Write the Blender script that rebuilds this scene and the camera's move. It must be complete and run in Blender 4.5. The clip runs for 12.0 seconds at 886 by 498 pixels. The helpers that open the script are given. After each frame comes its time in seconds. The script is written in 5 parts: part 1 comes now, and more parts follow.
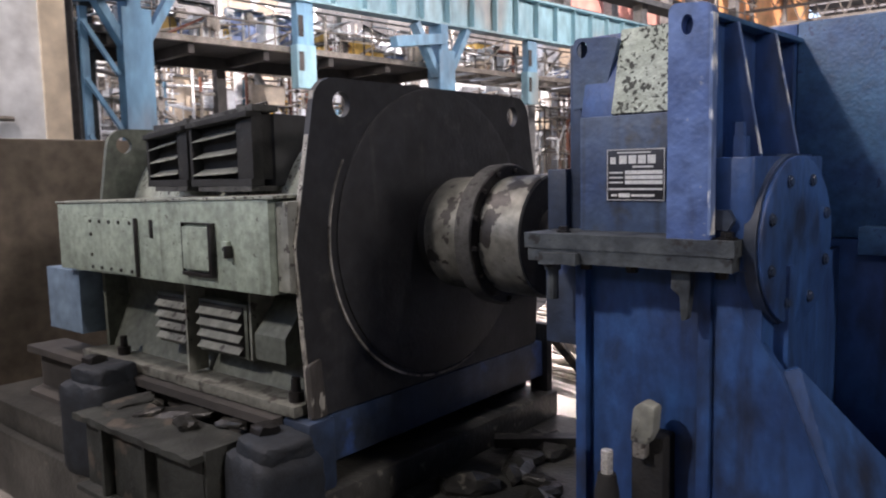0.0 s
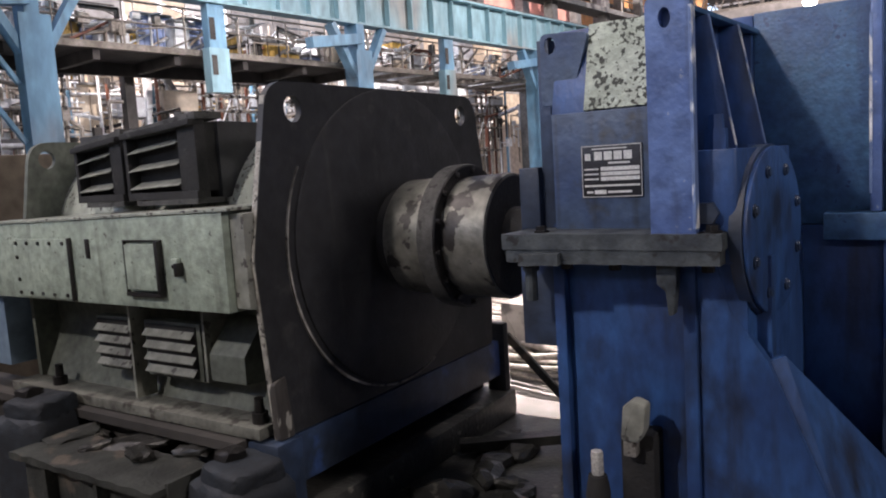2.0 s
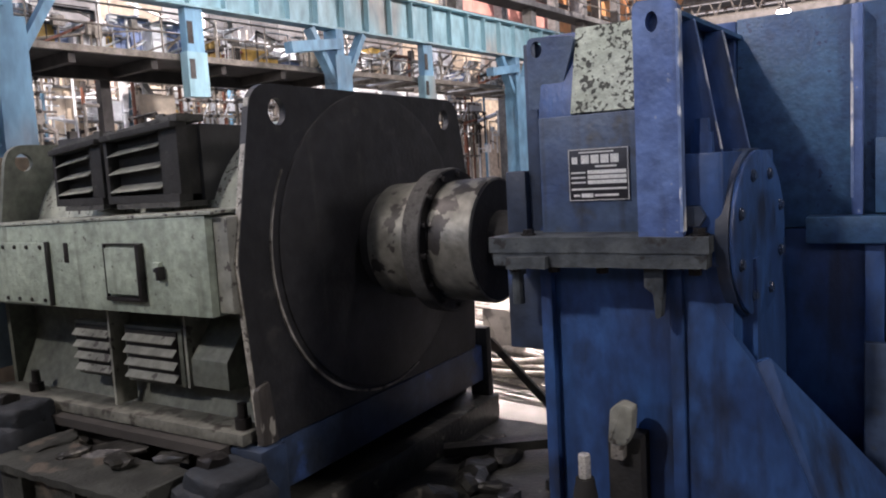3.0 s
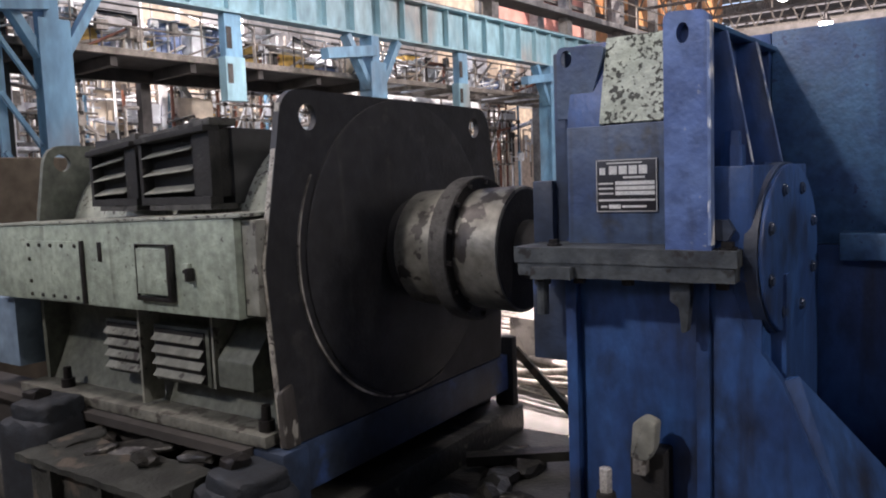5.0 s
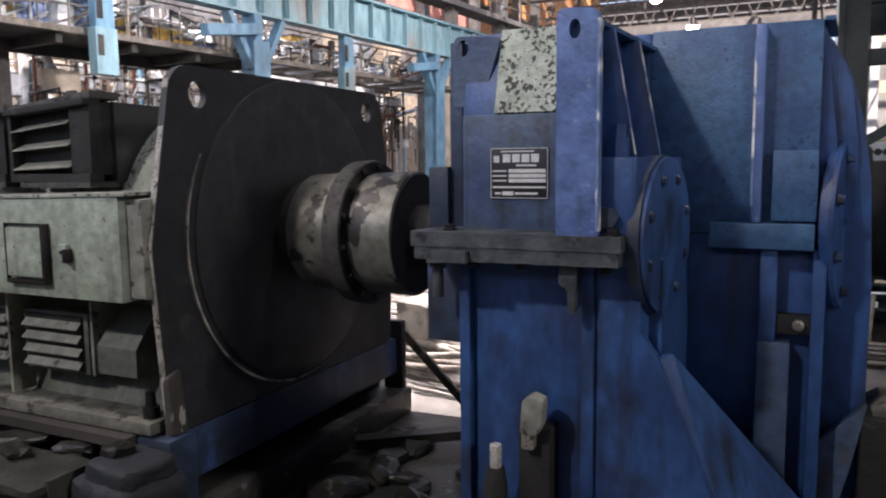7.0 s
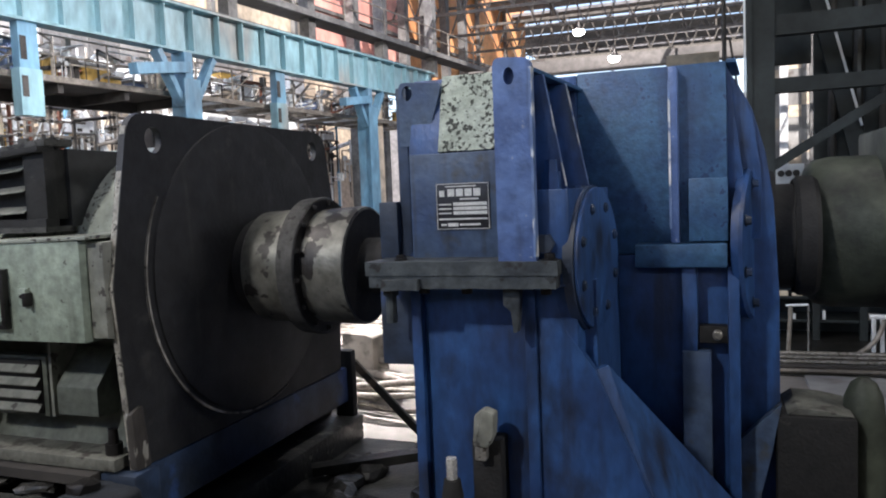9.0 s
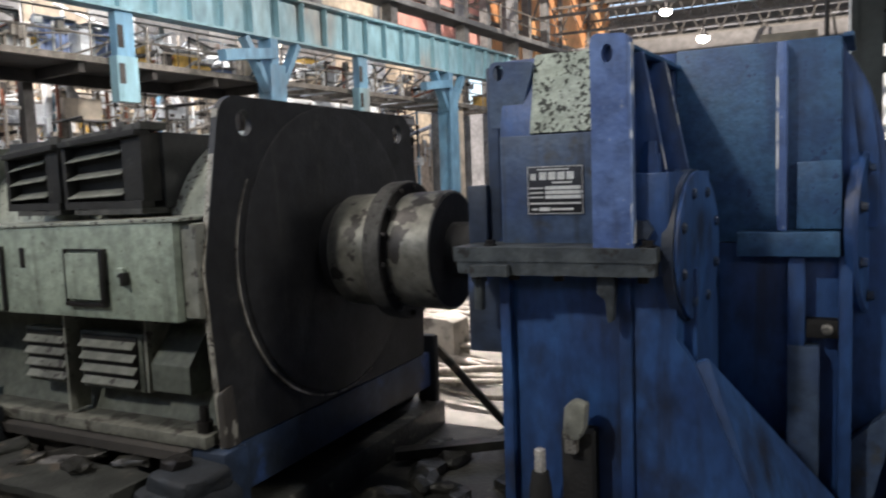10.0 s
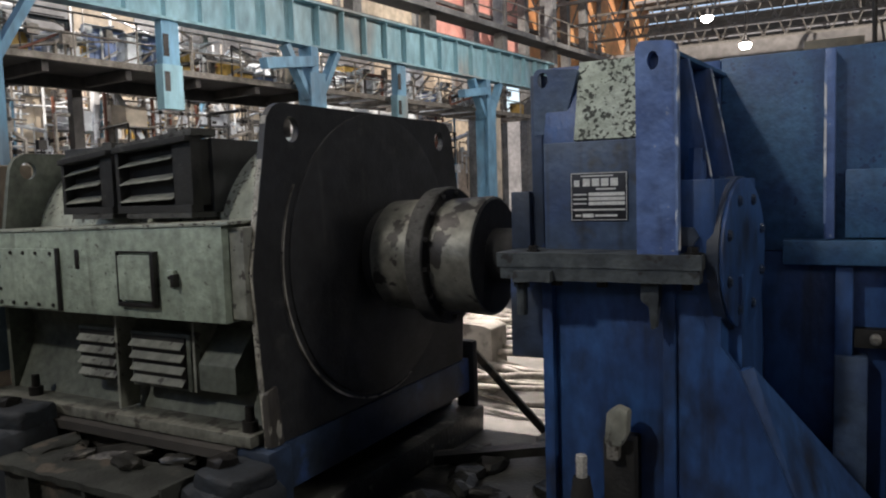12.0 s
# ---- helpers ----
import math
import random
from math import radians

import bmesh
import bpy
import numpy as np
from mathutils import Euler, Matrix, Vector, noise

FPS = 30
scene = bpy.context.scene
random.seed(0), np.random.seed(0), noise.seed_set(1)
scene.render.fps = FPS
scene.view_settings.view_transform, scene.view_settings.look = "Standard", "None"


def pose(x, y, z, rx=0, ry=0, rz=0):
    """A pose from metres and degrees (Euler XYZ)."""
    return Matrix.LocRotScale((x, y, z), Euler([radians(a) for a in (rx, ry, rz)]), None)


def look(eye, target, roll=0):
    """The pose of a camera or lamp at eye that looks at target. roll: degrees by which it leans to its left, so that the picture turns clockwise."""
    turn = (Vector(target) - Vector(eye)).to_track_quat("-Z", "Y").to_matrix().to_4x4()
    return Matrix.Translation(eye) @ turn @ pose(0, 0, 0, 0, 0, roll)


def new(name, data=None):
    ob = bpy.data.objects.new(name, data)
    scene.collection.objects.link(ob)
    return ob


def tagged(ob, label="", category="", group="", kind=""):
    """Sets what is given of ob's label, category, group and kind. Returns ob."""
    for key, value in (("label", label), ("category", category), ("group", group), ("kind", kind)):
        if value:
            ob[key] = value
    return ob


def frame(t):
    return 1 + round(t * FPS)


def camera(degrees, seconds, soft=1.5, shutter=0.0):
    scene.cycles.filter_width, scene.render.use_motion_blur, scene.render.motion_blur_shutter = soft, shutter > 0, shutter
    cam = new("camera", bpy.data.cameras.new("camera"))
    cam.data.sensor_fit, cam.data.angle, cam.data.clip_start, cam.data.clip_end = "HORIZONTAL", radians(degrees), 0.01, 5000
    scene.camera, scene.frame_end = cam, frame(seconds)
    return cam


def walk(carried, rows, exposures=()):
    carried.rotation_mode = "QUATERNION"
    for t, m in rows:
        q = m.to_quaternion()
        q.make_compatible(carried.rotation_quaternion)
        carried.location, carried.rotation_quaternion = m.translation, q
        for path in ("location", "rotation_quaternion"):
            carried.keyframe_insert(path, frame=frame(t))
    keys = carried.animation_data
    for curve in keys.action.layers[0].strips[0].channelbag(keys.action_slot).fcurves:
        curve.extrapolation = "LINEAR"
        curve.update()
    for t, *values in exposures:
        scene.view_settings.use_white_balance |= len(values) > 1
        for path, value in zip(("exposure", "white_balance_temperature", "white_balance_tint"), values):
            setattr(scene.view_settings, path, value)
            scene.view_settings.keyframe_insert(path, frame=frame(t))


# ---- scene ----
cam = camera(60.8, 12.0, soft=2.0, shutter=0.5)
PATH = [
    (0, (2.416, -2.914, 1.659), (1.15, -1.379, 1.452), -1.2),
    (0.5, (2.228, -2.899, 1.667), (1.054, -1.296, 1.438), -2.7),
    (1, (2.215, -2.92, 1.671), (1.104, -1.273, 1.441), -3.2),
    (1.5, (2.222, -2.937, 1.674), (1.133, -1.273, 1.461), -3.2),
    (2, (2.215, -2.948, 1.68), (1.118, -1.29, 1.462), -3.5),
    (2.5, (2.198, -2.955, 1.677), (1.111, -1.29, 1.465), -3.5),
    (3, (2.186, -2.957, 1.672), (1.137, -1.266, 1.466), -3.3),
    (5, (2.202, -2.944, 1.673), (1.084, -1.296, 1.49), -2.2),
    (5.5, (2.216, -2.918, 1.67), (1.098, -1.27, 1.486), -2.0),
    (6, (2.201, -2.934, 1.674), (1.117, -1.263, 1.494), -1.6),
    (6.5, (2.181, -2.958, 1.668), (1.218, -1.218, 1.458), -0.9),
    (7, (2.179, -2.999, 1.668), (1.332, -1.202, 1.442), -0.6),
    (9, (2.217, -3.21, 1.685), (1.523, -1.34, 1.535), -2.3),
    (9.5, (2.217, -3.151, 1.686), (1.467, -1.304, 1.534), -2.1),
    (10, (2.151, -3.159, 1.681), (1.268, -1.374, 1.499), -2.1),
    (10.5, (2.144, -3.169, 1.677), (1.151, -1.443, 1.485), -2.4),
    (11, (2.128, -3.177, 1.681), (1.119, -1.459, 1.502), -2.6),
    (11.5, (2.13, -3.172, 1.675), (1.12, -1.454, 1.51), -2.2),
    (12, (2.14, -3.199, 1.677), (1.173, -1.455, 1.517), -1.8),
]

# ---- light ----
EXPO = [(0.0, 1.34, 6930, 26), (0.5, 1.19, 6930, 26), (3.0, 1.19, 6930, 26), (5.0, 1.14, 6930, 26), (7.0, 1.14, 6880, 25), (9.0, 1.26, 6580, 18), (10.0, 1.01, 6980, 16), (11.0, 0.5, 7030, 15), (12.0, 0.54, 7030, 16)]
walk(cam, [(t, look(eye, target, roll)) for t, eye, target, roll in PATH], EXPO)
world = bpy.data.worlds.new("world")
scene.world = world
world.use_nodes = True
wn = world.node_tree.nodes
sky = wn.new("ShaderNodeTexSky")
sky.sky_type, sky.sun_disc = "NISHITA", False
sky.sun_elevation, sky.sun_rotation = radians(47), radians(147)
wn["Background"].inputs[1].default_value = 0.15
world.node_tree.links.new(sky.outputs[0], wn["Background"].inputs[0])
sun_data = bpy.data.lights.new("sun", "SUN")
sun_data.energy, sun_data.angle, sun_data.color = 4.0, radians(0.5), (1, 0.95, 0.88)
sun = new("sun", sun_data)
sun.matrix_basis = look((18, -28, 36), (0, 0, 0))


def area(name, at, to, size, watts, colour, spread=180):
    d = bpy.data.lights.new(name, "AREA")
    d.shape, d.size, d.energy, d.color = "DISK", size, watts, colour
    d.spread = radians(spread)
    ob = new(name, d)
    ob.matrix_basis = look(at, to)
    return ob


# unseen lamps: two placed from shadows and lit faces, the rest added to brighten
area("unseen_light", (-3.0, -10.3, 9.5), (0.2, -0.7, 1.5), 0.7, 78, (0.97, 1, 0.96), 90)
area("unseen_light", (12.0, -2.2, 7.4), (0.8, -0.2, 1.2), 1.3, 44, (0.98, 1, 0.96), 90)
area("unseen_light", (-4.5, 5.0, 9.8), (-12.5, 8.5, 5.0), 0.9, 135, (1, 0.98, 0.95))
area("unseen_light", (-5.0, 6.5, 9.6), (-0.9, 3.4, 0.0), 0.9, 66, (1, 0.98, 0.94), 26)
area("unseen_light", (2.2, 1.2, 10.2), (0.2, 0.1, 0.5), 1.0, 14, (0.97, 0.99, 1), 70)
area("unseen_light", (3.5, 6.0, 8.2), (-15.0, 10.5, 2.0), 0.9, 74, (0.95, 0.98, 1), 40)
# added lamps that brighten the back bay, the left side and the far bay
area("unseen_light", (-14.4, 11.2, 7.3), (-17.0, 11.5, 2.5), 0.8, 140, (0.97, 0.98, 1))
area("unseen_light", (-13.8, 18.2, 7.3), (-16.5, 18.5, 2.5), 0.8, 150, (0.97, 0.98, 1))
area("unseen_light", (-4.2, -3.0, 9.6), (-6.0, -0.2, 1.5), 0.9, 200, (1, 0.97, 0.92))
area("unseen_light", (-3.5, 19.0, 9.3), (-10.8, 19.5, 4.6), 0.9, 400, (1, 0.98, 0.95))


# ---- materials ----
def nodes_of(name):
    m = bpy.data.materials.new(name)
    m.use_nodes = True
    return m, m.node_tree.nodes, m.node_tree.links


def mat(name, base, other, scale=6.0, rough=0.6, metal=0.0, bump=0.15, spot=None, spot_scale=30.0, spot_at=0.62, edge=0.05, vary=0.0, streak=1.0, drip=None, drip_scale=14.0, drip_at=0.56):
    """Paint or metal: two colours mixed by broad noise, sharper spots of a third, fine relief."""
    m, n, l = nodes_of(name)
    b = n["Principled BSDF"]
    b.inputs["Metallic"].default_value = metal
    co = n.new("ShaderNodeTexCoord")
    mp = n.new("ShaderNodeMapping")
    mp.inputs["Scale"].default_value = (1, 1, streak)
    l.new(co.outputs["Object"], mp.inputs[0])
    broad = n.new("ShaderNodeTexNoise")
    broad.inputs["Scale"].default_value, broad.inputs["Detail"].default_value = scale, 6
    l.new(mp.outputs[0], broad.inputs["Vector"])
    ramp = n.new("ShaderNodeValToRGB")
    ramp.color_ramp.elements[0].position, ramp.color_ramp.elements[1].position = 0.36, 0.66
    ramp.color_ramp.elements[0].color, ramp.color_ramp.elements[1].color = (*base, 1), (*other, 1)
    l.new(broad.outputs[0], ramp.inputs[0])
    out = ramp.outputs[0]
    if spot:
        fine = n.new("ShaderNodeTexNoise")
        fine.inputs["Scale"].default_value, fine.inputs["Detail"].default_value = spot_scale, 5
        l.new(mp.outputs[0], fine.inputs["Vector"])
        patch = n.new("ShaderNodeTexNoise")
        patch.inputs["Scale"].default_value, patch.inputs["Detail"].default_value = spot_scale * 0.16, 2
        l.new(co.outputs["Object"], patch.inputs["Vector"])
        add = n.new("ShaderNodeMath")
        add.operation = "MULTIPLY_ADD"
        add.inputs[1].default_value = 0.45
        l.new(patch.outputs[0], add.inputs[0])
        l.new(fine.outputs[0], add.inputs[2])
        step = n.new("ShaderNodeMapRange")
        step.inputs[1].default_value, step.inputs[2].default_value = spot_at + 0.225, spot_at + 0.225 + edge
        l.new(add.outputs[0], step.inputs[0])
        mix = n.new("ShaderNodeMix")
        mix.data_type = "RGBA"
        mix.inputs[7].default_value = (*spot, 1)
        l.new(step.outputs[0], mix.inputs[0])
        l.new(out, mix.inputs[6])
        out = mix.outputs[2]
    if drip:
        runs = n.new("ShaderNodeMapping")
        runs.inputs["Scale"].default_value = (1, 1, 0.09)
        l.new(co.outputs["Object"], runs.inputs[0])
        dn = n.new("ShaderNodeTexNoise")
        dn.inputs["Scale"].default_value, dn.inputs["Detail"].default_value = drip_scale, 5
        l.new(runs.outputs[0], dn.inputs["Vector"])
        dr = n.new("ShaderNodeMapRange")
        dr.inputs[1].default_value, dr.inputs[2].default_value, dr.inputs[4].default_value = drip_at, drip_at + 0.14, 0.8
        l.new(dn.outputs[0], dr.inputs[0])
        over = n.new("ShaderNodeMix")
        over.data_type = "RGBA"
        over.inputs[7].default_value = (*drip, 1)
        l.new(dr.outputs[0], over.inputs[0])
        l.new(out, over.inputs[6])
        out = over.outputs[2]
    mottle = n.new("ShaderNodeTexNoise")
    mottle.inputs["Scale"].default_value, mottle.inputs["Detail"].default_value = scale * 5, 8
    l.new(mp.outputs[0], mottle.inputs["Vector"])
    tone = n.new("ShaderNodeMapRange")
    tone.inputs[1].default_value, tone.inputs[2].default_value = 0.3, 0.7
    tone.inputs[3].default_value, tone.inputs[4].default_value = 0.72, 1.25
    l.new(mottle.outputs[0], tone.inputs[0])
    shade = n.new("ShaderNodeHueSaturation")
    l.new(tone.outputs[0], shade.inputs["Value"])
    l.new(out, shade.inputs["Color"])
    out = shade.outputs[0]
    if vary:
        info = n.new("ShaderNodeObjectInfo")
        hsv = n.new("ShaderNodeHueSaturation")
        rng = n.new("ShaderNodeMapRange")
        rng.inputs[3].default_value, rng.inputs[4].default_value = 1 - vary, 1 + vary
        l.new(info.outputs["Random"], rng.inputs[0])
        l.new(rng.outputs[0], hsv.inputs["Value"])
        l.new(out, hsv.inputs["Color"])
        out = hsv.outputs[0]
    l.new(out, b.inputs["Base Color"])
    grain = n.new("ShaderNodeTexNoise")
    grain.inputs["Scale"].default_value, grain.inputs["Detail"].default_value = scale * 14, 4
    l.new(mp.outputs[0], grain.inputs["Vector"])
    rr = n.new("ShaderNodeMapRange")
    rr.inputs[3].default_value, rr.inputs[4].default_value = max(rough - 0.14, 0.05), min(rough + 0.16, 1)
    l.new(broad.outputs[0], rr.inputs[0])
    l.new(rr.outputs[0], b.inputs["Roughness"])
    bp = n.new("ShaderNodeBump")
    bp.inputs["Strength"].default_value, bp.inputs["Distance"].default_value = bump, 0.01
    l.new(grain.outputs[0], bp.inputs["Height"])
    l.new(bp.outputs[0], b.inputs["Normal"])
    return m


def glow(name, colour, strength):
    m, n, l = nodes_of(name)
    b = n["Principled BSDF"]
    b.inputs["Base Color"].default_value = (*colour, 1)
    b.inputs["Emission Color"].default_value = (*colour, 1)
    b.inputs["Emission Strength"].default_value = strength
    return m


GREY_PAINT = mat("grey_green_paint", (0.325, 0.39, 0.318), (0.225, 0.272, 0.222), 5, 0.5, 0, 0.25, (0.07, 0.07, 0.058), 48, 0.69, 0.05, 0, 1.0, (0.15, 0.175, 0.14), 13, 0.6)
GREY_DUST = mat("dusty_grey_paint", (0.26, 0.27, 0.23), (0.15, 0.155, 0.135), 4, 0.6, 0, 0.25, (0.06, 0.055, 0.05), 24, 0.64, 0.04)
GREY_DOME = mat("chipped_grey_paint", (0.395, 0.425, 0.365), (0.25, 0.272, 0.235), 3, 0.30, 0, 0.3, (0.06, 0.055, 0.05), 44, 0.60, 0.03)
GREY_FOOT = mat("oily_grey_foot_paint", (0.17, 0.175, 0.15), (0.085, 0.086, 0.074), 6, 0.55, 0, 0.3, (0.05, 0.046, 0.04), 14, 0.6, 0.06)
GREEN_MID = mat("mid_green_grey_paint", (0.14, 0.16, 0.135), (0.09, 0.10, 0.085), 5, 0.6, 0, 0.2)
GREEN_DARK = mat("darkened_green_paint", (0.13, 0.145, 0.12), (0.065, 0.075, 0.062), 5, 0.6, 0, 0.2)
BLACK = mat("black_motor_paint", (0.025, 0.026, 0.028), (0.016, 0.017, 0.018), 3, 0.55, 0, 0.25, (0.042, 0.042, 0.040), 11, 0.63, 0.14, 0, 1.0, (0.04, 0.04, 0.038), 20, 0.62)
# black steel; also the colour of shade in louvre and slot openings
PITCH = mat("black_steel_and_shade", (0.015, 0.015, 0.0145), (0.009, 0.009, 0.009), 5, 0.75, 0, 0.3, (0.03, 0.029, 0.026), 30, 0.68, 0.05)
GRIME = mat("grimy_flange", (0.062, 0.062, 0.057), (0.03, 0.03, 0.028), 8, 0.7, 0, 0.4, (0.014, 0.014, 0.013), 26, 0.6, 0.06)
BLACK_EDGE = mat("worn_plate_rim", (0.46, 0.44, 0.38), (0.20, 0.19, 0.165), 12, 0.5, 0.2, 0.3, (0.07, 0.065, 0.06), 45, 0.62, 0.04)
SCRAPED = mat("scraped_black_paint", (0.07, 0.064, 0.058), (0.04, 0.037, 0.034), 6, 0.55, 0.1, 0.4, (0.42, 0.41, 0.36), 18, 0.57, 0.05, 0, 0.35)
SHIELD_LIP = mat("worn_lip_highlight", (0.55, 0.53, 0.47), (0.10, 0.095, 0.085), 5, 0.5, 0.1, 0.3, (0.04, 0.036, 0.034), 20, 0.6, 0.08)
COUPLING = mat("greasy_bare_steel", (0.20, 0.20, 0.172), (0.10, 0.098, 0.082), 5, 0.42, 0.3, 0.15, (0.035, 0.032, 0.029), 9, 0.58, 0.02)
DARK_STEEL = mat("dark_oily_steel", (0.035, 0.033, 0.032), (0.018, 0.017, 0.017), 8, 0.38, 0.5, 0.2)
BLUE = mat("blue_machine_paint", (0.028, 0.09, 0.25), (0.015, 0.047, 0.145), 5.0, 0.42, 0, 0.2, (0.016, 0.026, 0.054), 7, 0.55, 0.2, 0, 0.5, (0.018, 0.031, 0.068), 12, 0.57)
BLUE_LIGHT = mat("faded_blue_paint", (0.046, 0.128, 0.24), (0.024, 0.072, 0.17), 6.0, 0.42, 0, 0.2, (0.014, 0.036, 0.095), 30, 0.635, 0.05, 0, 1.0, (0.024, 0.058, 0.135), 9, 0.59)
BLUE_DARK = mat("stained_and_shaded_blue_paint", (0.03, 0.055, 0.11), (0.022, 0.032, 0.05), 3.5, 0.45, 0, 0.2, (0.04, 0.09, 0.25), 5, 0.60, 0.12)
BLUE_SLATE = mat("grey_stained_blue_paint", (0.062, 0.098, 0.155), (0.03, 0.058, 0.13), 3.5, 0.5, 0, 0.25, (0.05, 0.056, 0.062), 9, 0.57, 0.12, 0, 1.0, (0.03, 0.036, 0.045), 16, 0.56)
BLUE_EDGE = mat("chalky_blue_paint", (0.105, 0.175, 0.36), (0.055, 0.105, 0.27), 4, 0.42, 0, 0.25, (0.22, 0.26, 0.34), 40, 0.70, 0.05, 0, 1.0, (0.05, 0.075, 0.14), 15, 0.58)
BLUE_WORN = mat("worn_and_lit_edge", (0.17, 0.25, 0.42), (0.09, 0.15, 0.31), 9, 0.4, 0, 0.2, (0.75, 0.77, 0.76), 22, 0.54, 0.08, 0, 0.4)
SPECKLE = mat("flaking_pale_paint", (0.46, 0.51, 0.42), (0.32, 0.36, 0.29), 8, 0.6, 0, 0.4, (0.028, 0.034, 0.024), 60, 0.55, 0.03)
# pale and barely metallic: the bolt's glint is in the base colour
BRIGHT = mat("steel_with_pale_shine", (0.72, 0.72, 0.68), (0.45, 0.44, 0.41), 30, 0.25, 0.35, 0.2)
NAVY = mat("dull_navy_paint", (0.014, 0.020, 0.028), (0.008, 0.011, 0.015), 6, 0.7, 0, 0.3)
OILY = mat("oil_soaked_steel", (0.036, 0.036, 0.032), (0.017, 0.017, 0.016), 3, 0.35, 0.2, 0.4, (0.10, 0.095, 0.08), 12, 0.66, 0.05)
RUSTY = mat("grimy_edge_beam", (0.032, 0.036, 0.031), (0.015, 0.017, 0.015), 4, 0.75, 0, 0.5, (0.07, 0.058, 0.045), 9, 0.62, 0.08)
FLANGE = mat("oily_flange_steel", (0.078, 0.092, 0.096), (0.03, 0.038, 0.046), 9, 0.55, 0.2, 0.2, (0.022, 0.022, 0.022), 24, 0.60, 0.08)
PLATE_WHITE = mat("nameplate_lettering", (0.72, 0.72, 0.68), (0.6, 0.6, 0.56), 40, 0.4, 0.1, 0.02)
PLATE_BLACK = mat("nameplate_black", (0.03, 0.03, 0.035), (0.02, 0.02, 0.022), 40, 0.35, 0.1, 0.02)
PALE_METAL = mat("pale_worn_metal", (0.33, 0.32, 0.29), (0.19, 0.18, 0.16), 20, 0.4, 0.4, 0.2, (0.08, 0.07, 0.06), 30, 0.62, 0.04)
GIRDER_BLUE = mat("pale_blue_girder_paint", (0.27, 0.47, 0.53), (0.21, 0.38, 0.44), 0.8, 0.5, 0, 0.1, (0.28, 0.30, 0.29), 0.5, 0.60, 0.12, 0, 0.4)
PALE_BLUE = mat("faded_grey_blue_paint", (0.17, 0.25, 0.33), (0.12, 0.18, 0.25), 2.5, 0.55, 0, 0.1)
COLUMN_BLUE = mat("blue_column_paint", (0.17, 0.36, 0.50), (0.11, 0.26, 0.39), 0.9, 0.5, 0, 0.1, (0.14, 0.20, 0.25), 0.8, 0.60, 0.15, 0, 0.4, (0.10, 0.17, 0.22), 3, 0.6)
STEEL_GREY = mat("grey_structural_steel", (0.22, 0.225, 0.22), (0.13, 0.13, 0.13), 1.5, 0.6, 0.1, 0.1, vary=0.25)
SCAFFOLD = mat("weathered_scaffold_tube", (0.36, 0.33, 0.29), (0.2, 0.18, 0.15), 3, 0.5, 0.4, 0.1, vary=0.3)
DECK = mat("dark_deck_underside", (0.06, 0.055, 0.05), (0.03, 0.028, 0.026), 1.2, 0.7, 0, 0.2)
CREAM = mat("cream_panel", (0.66, 0.57, 0.44), (0.5, 0.43, 0.33), 0.7, 0.6, 0, 0.1, vary=0.2)
WHITE = mat("white_panel", (0.78, 0.81, 0.82), (0.6, 0.64, 0.66), 0.7, 0.55, 0, 0.1, vary=0.1)
YELLOW = mat("yellow_machine_paint", (0.62, 0.40, 0.09), (0.46, 0.29, 0.08), 1.5, 0.5, 0, 0.1, vary=0.15)
CABINET_BLUE = mat("blue_cabinet_paint", (0.24, 0.32, 0.52), (0.18, 0.25, 0.42), 1.5, 0.5, 0, 0.1, vary=0.15)
RUST = mat("red_oxide_steel", (0.26, 0.10, 0.06), (0.14, 0.06, 0.04), 1.5, 0.6, 0, 0.1, vary=0.2)
PLINTH = mat("oil_blackened_concrete", (0.062, 0.062, 0.056), (0.028, 0.029, 0.027), 3.0, 0.4, 0, 0.5, (0.15, 0.145, 0.125), 14, 0.67, 0.06)
CONCRETE = mat("dusty_concrete", (0.30, 0.28, 0.25), (0.19, 0.175, 0.155), 1.1, 0.85, 0, 0.35, (0.10, 0.09, 0.08), 5, 0.62, 0.1)
FLOOR = mat("dusty_workshop_floor", (0.24, 0.225, 0.205), (0.13, 0.125, 0.115), 0.9, 0.75, 0, 0.4, (0.05, 0.048, 0.045), 2.5, 0.62, 0.08)
DULL_SHEET = mat("dull_grey_sheet", (0.36, 0.37, 0.36), (0.24, 0.24, 0.235), 0.5, 0.6, 0, 0.1, (0.16, 0.13, 0.11), 1.2, 0.6, 0.1, 0.3)
PINK_WALL = mat("salmon_sheet_wall", (0.84, 0.42, 0.35), (0.70, 0.31, 0.26), 0.3, 0.6, 0, 0.05)
ORANGE_WALL = mat("orange_translucent_sheet", (0.88, 0.46, 0.20), (0.75, 0.34, 0.15), 0.3, 0.6, 0, 0.05)
ROOF = mat("grey_roof_sheet", (0.27, 0.26, 0.25), (0.18, 0.175, 0.17), 0.6, 0.7, 0.1, 0.1)
CABLE = mat("dusty_cable_sheath", (0.36, 0.33, 0.29), (0.14, 0.125, 0.11), 6, 0.7, 0, 0.2, vary=0.3)
BROWN_CLOTH = mat("brown_dusty_wall", (0.20, 0.165, 0.125), (0.12, 0.10, 0.075), 1.6, 0.9, 0, 0.4)
TRUSS = mat("truss_steel", (0.20, 0.19, 0.17), (0.12, 0.11, 0.10), 2, 0.6, 0.2, 0.1)
# near-black base: the shade on distant steelwork is put into the colour
SHADOW_STEEL = mat("shaded_dark_green_steel", (0.018, 0.026, 0.027), (0.009, 0.013, 0.013), 2, 0.6, 0.1, 0.1)
